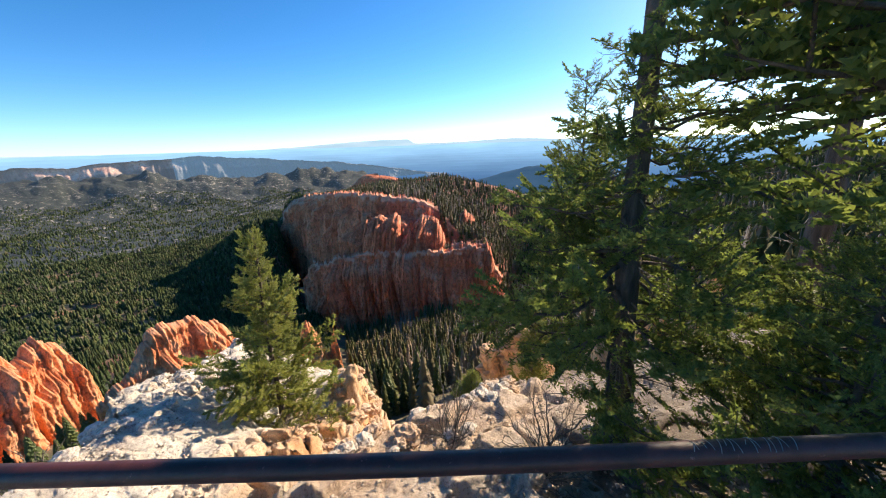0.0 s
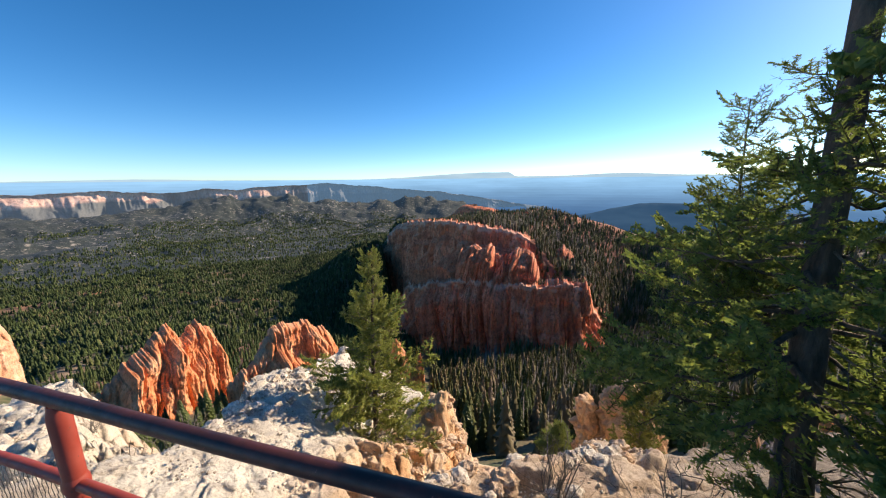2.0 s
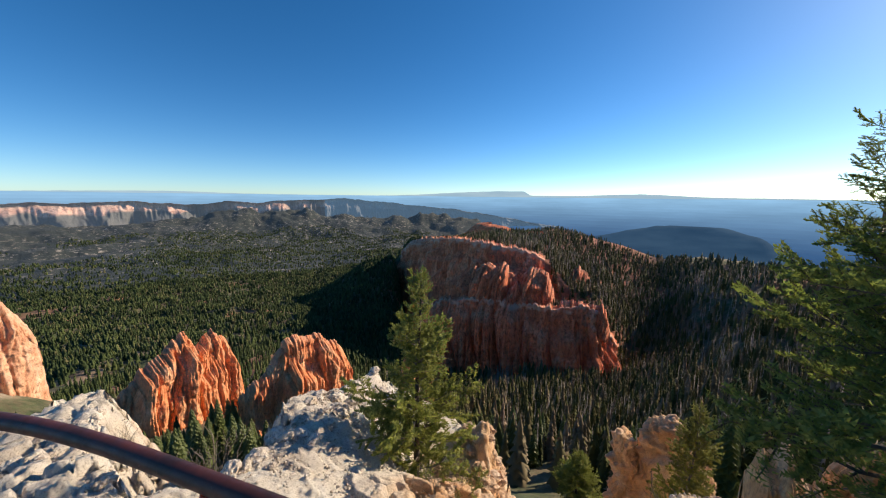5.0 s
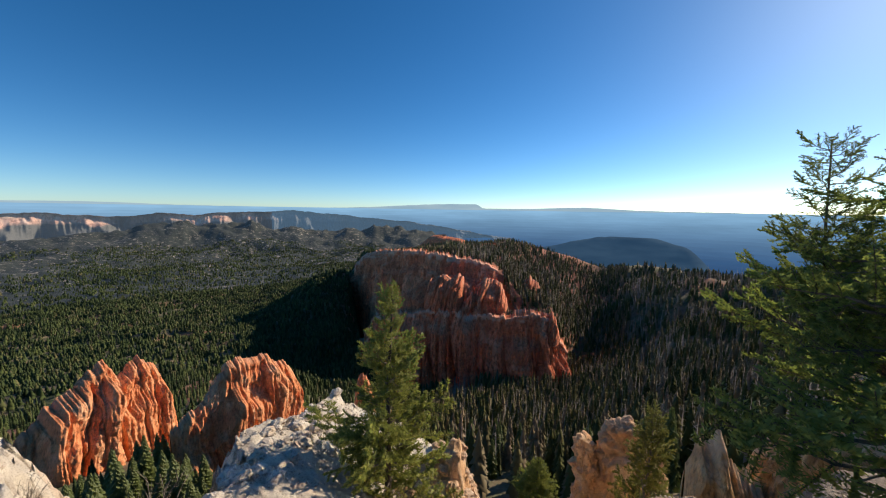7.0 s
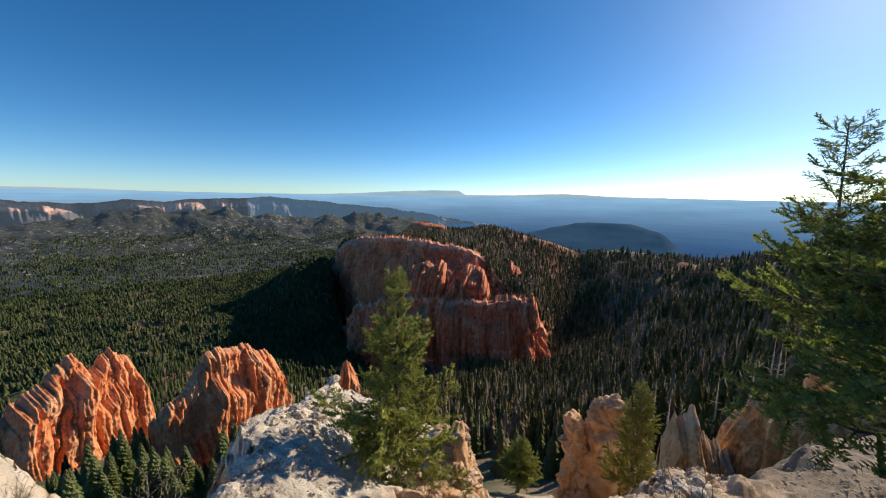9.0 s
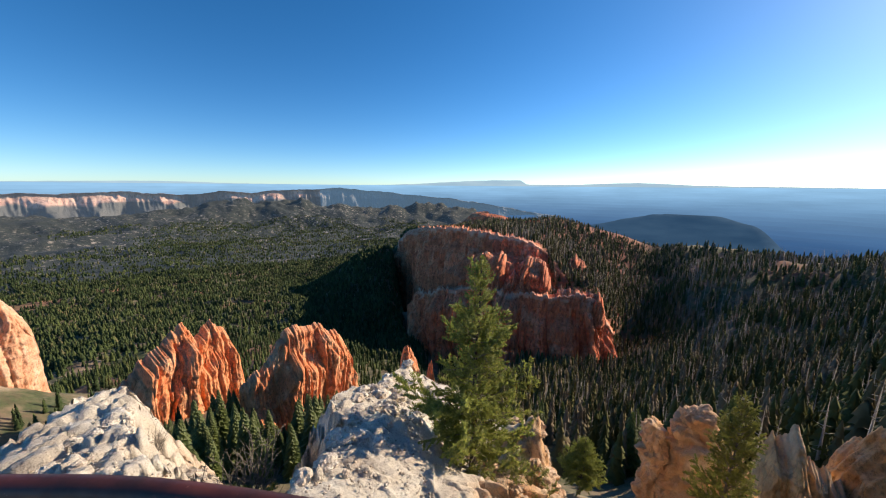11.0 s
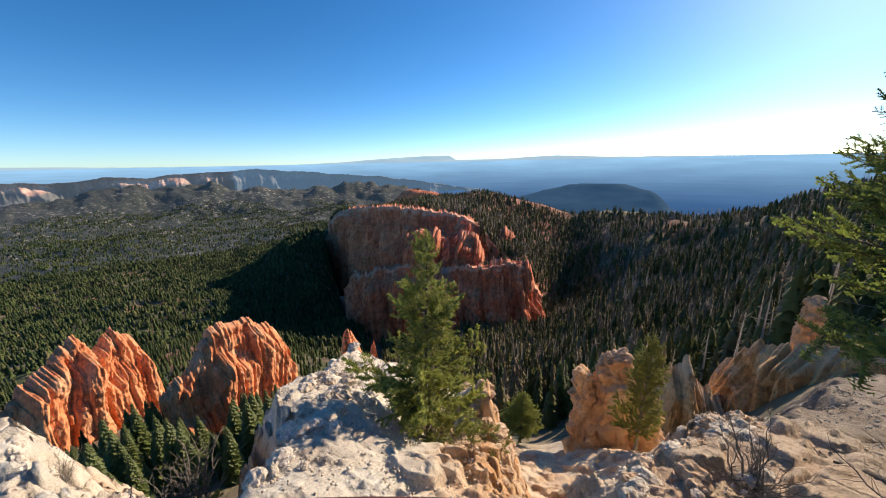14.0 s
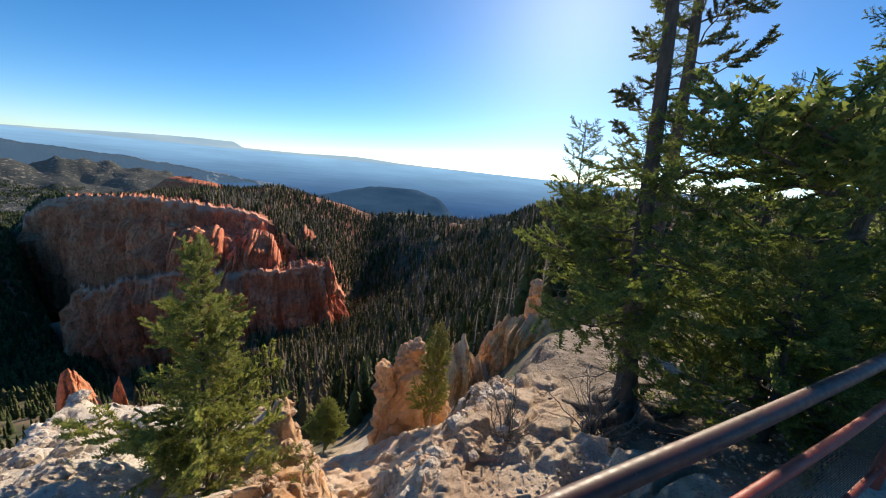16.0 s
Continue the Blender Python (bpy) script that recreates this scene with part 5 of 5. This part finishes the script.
def build_shrub(x, y, seed, size, label, leaves=0):
    g = random.Random(seed)
    base = tagged(new("bare_shrub"), label, "shrub")
    base.location = (x, y, ground_at(x, y) - 0.03)
    for k in range(26):
        ob = new("stem", g.choice(DEAD_B))
        ob.parent = base
        s = size * g.uniform(0.6, 1.15)
        ob.matrix_basis = Matrix.LocRotScale((g.uniform(-0.1, 0.1), g.uniform(-0.1, 0.1), 0), Euler((g.uniform(-3, 3), -g.uniform(0.5, 1.5), g.uniform(0, 6.28))), (s, s, s))
    for k in range(leaves):
        ob = new("leafy_stem", g.choice(YEL_B))
        ob.parent = base
        s = size * g.uniform(0.4, 0.8)
        ob.matrix_basis = Matrix.LocRotScale((g.uniform(-0.5, 0.5), g.uniform(-0.5, 0.5), 0), Euler((0, -g.uniform(0.3, 1.3), g.uniform(0, 6.28))), (s, s, s))


build_shrub(-5.7, 3.75, 1, 1.8, "leafless grey shrub in the gully between the ridges", 3)
build_shrub(-5.0, 2.6, 2, 0.7, "dry grey shrub with a few yellow leaves beside the spur", 8)
build_shrub(-7.2, 3.2, 3, 0.5, "dry brown scrub on the spur's side")
build_shrub(1.2, 2.7, 4, 0.6, "dry dead twigs lying on the stony mound")
build_shrub(2.0, 2.3, 5, 0.7, "tangle of dead twigs at the fir's foot")
build_shrub(-1.2, 3.9, 6, 0.35, "small green bush at the spruce's foot", 14)


# fallen branches and roots about the fir
def build_litter():
    g = random.Random(88)
    for k in range(34):
        x, y = g.uniform(0.5, 3.6), g.uniform(1.5, 3.9)
        ob = new("fallen_branch", g.choice(DEAD_B))
        s = g.uniform(0.3, 0.9)
        ob.matrix_basis = Matrix.LocRotScale((x, y, ground_at(x, y) + 0.05), Euler((g.uniform(-0.3, 0.3), 0.28 + g.uniform(-0.15, 0.15), g.uniform(0, 6.28))), (s, s, s * 0.6))
        tagged(ob, "dead grey branch lying on the stony ground", "branch", "fallen branches")
    base = np.array(TALL_FIR.location)
    for k, (yaw, ln) in enumerate(((0.2, 1.3), (1.3, 0.7), (2.6, 0.8), (3.7, 0.9), (4.9, 0.7), (-0.5, 1.0))):
        t = np.linspace(0, 1, 12)
        bend = yaw + 0.5 * np.sin(t * 3 + k)
        xs, ys = 0.06 * math.cos(yaw) + t * ln * np.cos(bend), 0.06 * math.sin(yaw) + t * ln * np.sin(bend)
        zs = land(base[0] + xs, base[1] + ys)[0] - base[2]
        pts = np.stack([xs, ys, np.maximum(zs, -0.4) + 0.10 * (1 - t) ** 2 + 0.02], 1)
        v, f = tube(pts, 0.085 * (1 - t) + 0.012, 9)
        part("root", mesh_from("root", v, f, [BARK]), TALL_FIR)


build_litter()

# ---- forest ----
def tiered(levels, points, trunk=True, seed=0, girth=0.19):
    """A conifer one metre high in plain tiers: verts and triangles."""
    g = np.random.default_rng(seed)
    vs, fs, n = [], [], 0
    for k in range(levels):
        a = k / levels
        z0, z1 = 0.12 + 0.84 * a, min(1.0, 0.12 + 0.84 * a + 1.5 * 0.88 / levels)
        rad = girth * (1 - a) ** 0.85 + 0.02
        ang = np.linspace(0, 2 * np.pi, points * 2, endpoint=False) + g.uniform(0, 6)
        rr = rad * np.where(np.arange(points * 2) % 2 == 0, g.uniform(0.8, 1.2, points * 2), g.uniform(0.5, 0.75, points * 2))
        ring = np.stack([rr * np.cos(ang), rr * np.sin(ang), z0 - 0.35 * rr * (np.arange(points * 2) % 2 == 0) + g.uniform(-0.015, 0.015, points * 2)], 1)
        vs += [ring, [[g.normal(0, 0.01), g.normal(0, 0.01), z1]]]
        i = np.arange(points * 2)
        fs.append(np.stack([i + n, (i + 1) % (points * 2) + n, np.full(points * 2, points * 2 + n)], 1))
        n += points * 2 + 1
    v, f = np.concatenate(vs), np.concatenate(fs)
    # join the tiers into one island through shared spine edges
    spine = [points * 2 + k * (points * 2 + 1) for k in range(levels)]
    links = np.array([(spine[k], spine[k + 1], k * (points * 2 + 1)) for k in range(levels - 1)]) if levels > 1 else np.zeros((0, 3), int)
    return v, np.concatenate([f, links]) if len(links) else f


def snag_shape(seed):
    """A dead standing trunk with a few stubs."""
    g = np.random.default_rng(seed)
    vs, fs, n = [], [], 0
    spikes = [((0, 0, 0), (g.normal(0, 0.02), g.normal(0, 0.02), 1.0), 0.02)]
    for k in range(12):
        h, a, l = g.uniform(0.25, 0.9), g.uniform(0, 6.3), g.uniform(0.04, 0.10)
        spikes.append(((0, 0, h), (l * math.cos(a), l * math.sin(a), h + g.uniform(-0.03, 0.02)), 0.004))
    for p, q, r in spikes:
        p, q = np.array(p, float), np.array(q, float)
        d = (q - p) / np.linalg.norm(q - p)
        u = np.cross(d, (0.3, 0.9, 0.1))
        u /= np.linalg.norm(u)
        w = np.cross(d, u)
        vs.append(np.array([p + r * u, p + r * (-0.5 * u + 0.87 * w), p + r * (-0.5 * u - 0.87 * w), q]))
        fs.append(np.array([(0, 1, 3), (1, 2, 3), (2, 0, 3)]) + n)
        n += 4
    return np.concatenate(vs), np.concatenate(fs)


def planted(name, label, shapes, xs, ys, hs, mat, wide=(0.85, 1.25), seed=0, sink=0.02):
    """Many trees as one stand."""
    g = np.random.default_rng(seed)
    zs = land(xs, ys)[0]
    pick = g.integers(0, len(shapes), len(xs))
    vs, fs, n = [], [], 0
    for s, (sv, sf) in enumerate(shapes):
        m = pick == s
        k = int(m.sum())
        if not k:
            continue
        a = g.uniform(0, 6.3, k)
        w = hs[m] * g.uniform(*wide, k)
        c, sn = np.cos(a)[:, None], np.sin(a)[:, None]
        v = np.stack([(sv[None, :, 0] * c - sv[None, :, 1] * sn) * w[:, None] + xs[m][:, None],
                      (sv[None, :, 0] * sn + sv[None, :, 1] * c) * w[:, None] + ys[m][:, None],
                      sv[None, :, 2] * hs[m][:, None] + (zs[m] - sink * hs[m])[:, None]], -1)
        vs.append(v.reshape(-1, 3))
        fs.append((sf[None] + len(sv) * np.arange(k)[:, None, None]).reshape(-1, 3) + n)
        n += k * len(sv)
    me = mesh_from(name, np.concatenate(vs), np.concatenate(fs), [mat], False)
    return tagged(new(name, me), label, "forest", kind="stuff")


# where rock stands bare: no trees
BARE = [(71, 53.8, 112, 143), (55, 37, 90, 116), (98, 70, 168, 208), (30, 22, 112, 128)]


def sown(n, th0, th1, r0, r1, seed, keep=0.0, clump=0.02):
    """Random places between two bearings and distances, thinned by clumping noise and clear of bare rock."""
    g = np.random.default_rng(seed)
    th = g.uniform(min(th0, th1), max(th0, th1), n)
    r = np.sqrt(g.uniform(r0 * r0, r1 * r1, n))
    p = polar(th, r, 0 * r)
    x, y = p[:, 0], p[:, 1]
    ok = fbm(x * clump, y * clump, 0 * x, 3, seed) > keep + g.uniform(-0.25, 0.25, n)
    for a, b, c, d in BARE:
        ok &= ~((th < a) & (th > b) & (r > c) & (r < d))
    lines = cliff_lines(th)
    ok &= ~((th < 28.5) & (th > -6.5) & (r > lines[0] - 14) & (r < np.where(th > 4.5, lines[4] + 12, lines[2] + 12)))
    ok &= ~((np.abs(th + 7) < 5 + 60 / r) & (r < 48))
    ok &= ~((th < -22) & (th > -47) & (r < 40))
    return x[ok], y[ok], th[ok], r[ok], g


HI = [tiered(8, 5, seed=s, girth=0.135) for s in range(5)]
MID = [tiered(5, 4, seed=s) for s in range(4)]
SML = [tiered(3, 3, seed=s) for s in range(6)]
LOW = [tiered(3, 3, seed=s) for s in range(3)]
SNAGS = [snag_shape(s) for s in range(4)]

# nearest conifers, each its own tree
def crown_mesh(seed):
    g = np.random.default_rng(seed)
    tri = []
    for k in range(190):
        a = (k + g.random()) / 190
        rad = (0.17 * (1 - a) ** 0.8 + 0.015) * g.uniform(0.7, 1.2)
        yaw, z = k * 2.39996, 0.08 + 0.9 * a
        d = np.array([math.cos(yaw), math.sin(yaw), 0])
        s = np.array([-d[1], d[0], 0]) * rad * 0.42
        p0, p1 = np.array([0, 0, z + 0.02]), d * rad + np.array([0, 0, z - 0.28 * rad])
        mid = d * rad * 0.55 + np.array([0, 0, z + 0.015])
        tri += [(p0, mid + s, p1), (p0, p1, mid - s), (mid + s, mid + s * 0.8 + d * rad * 0.3 - (0, 0, 0.02), p1), (mid - s, p1, mid - s * 0.8 + d * rad * 0.3 - (0, 0, 0.02))]
    v = np.array(tri).reshape(-1, 3)
    return mesh_from("crown", v, np.arange(len(v)).reshape(-1, 3), [CROWN], False)


def stem_mesh():
    t = np.linspace(0, 1, 6)
    v, f = tube(np.stack([0 * t, 0 * t, t * 0.96 - 0.03], 1), 0.014 * (1 - 0.9 * t), 6)
    return mesh_from("trunk", v, f, [BARK])


def build_near_conifers():
    stem, crowns = stem_mesh(), [crown_mesh(s) for s in range(5)]
    made = 0
    for th0, th1, r0, r1, n, seed in ((72, 20, 62, 112, 430, 501), (20, -22, 55, 100, 40, 502), (75, 60, 40, 60, 14, 503)):
        x, y, th, r, g = sown(n, th0, th1, r0, r1, seed, -0.4)
        z = land(x, y)[0]
        for k in range(len(x)):
            h = float(np.clip(-1.65 - r[k] * (g.uniform(0.56, 0.72) if th[k] < 54 else g.uniform(0.49, 0.65)) - z[k], 4.0, 19)) if th[k] > 34 else g.uniform(8, 14)
            base = tagged(new("conifer"), "dark green conifer on the canyon slope", "tree", "slope conifers")
            w = h * g.uniform(0.85, 1.15)
            base.matrix_basis = Matrix.LocRotScale((x[k], y[k], z[k]), Euler((0, 0, g.uniform(0, 6.3))), (w, w, h))
            part("trunk", stem, base)
            part("crown", crowns[int(g.integers(0, 5))], base)
            made += 1


build_near_conifers()


def build_forest():
    x, y, th, r, g = sown(2600, 78, 24, 95, 330, 601, -0.25)
    planted("forest_left", "sunlit dark green conifers below the orange fins", HI, x, y, g.uniform(5, 8.5, len(x)), FOREST, seed=1)
    x, y, th, r, g = sown(5600, 22, -50, 60, 330, 602, -0.45)
    planted("forest_slope", "dense shaded conifers on the slope below the cliff", HI, x, y, g.uniform(7, 15, len(x)), DARK_FOREST, seed=2)
    x, y, th, r, g = sown(4000, 12, -62, 60, 460, 603, -0.25)
    planted("dead_stand", "grey dead standing trees among the conifers", SNAGS, x, y, g.uniform(8, 15, len(x)), SNAG, (0.9, 1.3), seed=3)
    x, y, th, r, g = sown(5200, 14, -75, 330, 560, 604, -0.35)
    planted("forest_ridge", "brown-green trees along the wooded ridge", MID, x, y, g.uniform(6, 12, len(x)), DARK_FOREST, seed=4)
    # dense stand added to deepen the promontory's shadow with dark tree colour
    x, y, th, r, g = sown(5200, 46, 25, 240, 640, 611, -0.6)
    planted("forest_shade", "dark conifers in the shadow of the promontory", SML, x, y, g.uniform(5, 9, len(x)), FOREST, (1.2, 1.8), seed=11)
    x, y, th, r, g = sown(1500, -40, -80, 40, 330, 605, -0.35)
    planted("forest_grove", "conifers on the plateau slope", HI, x, y, g.uniform(5, 11, len(x)), DARK_FOREST, seed=5)
    x, y, th, r, g = sown(1700, 4, -15, 268, 440, 609, -0.6)
    planted("forest_shelf", "dark conifers crowding the slope above the lower wall", MID, x, y, g.uniform(6, 11, len(x)), DARK_FOREST, seed=9)
    x, y, th, r, g = sown(6500, 84, 24, 880, 1350, 610, -0.35, 0.006)
    planted("forest_hills", "scrubby trees at the foot of the far hills", LOW, x, y, g.uniform(5, 9, len(x)), FOREST, (1.2, 2.0), seed=10)
    x, y, th, r, g = sown(5200, 27, -14, 372, 640, 606, -0.35, 0.012)
    planted("forest_cliff_top", "small dark trees on top of the red cliff", MID, x, y, g.uniform(4, 8, len(x)), DARK_FOREST, seed=6)
    x, y, th, r, g = sown(21000, 84, 26, 330, 960, 607, -0.3, 0.008)
    planted("forest_valley", "sunlit green forest on the valley floor", SML, x, y, g.uniform(4.5, 9, len(x)), FOREST, (1.1, 1.7), seed=7)
    x, y, th, r, g = sown(20000, 84, 24, 900, 1900, 608, -0.02, 0.004)
    planted("forest_far", "scattered dark trees on the far hills", LOW, x, y, g.uniform(5, 9, len(x)), FOREST, (1.2, 2.2), seed=8)


build_forest()
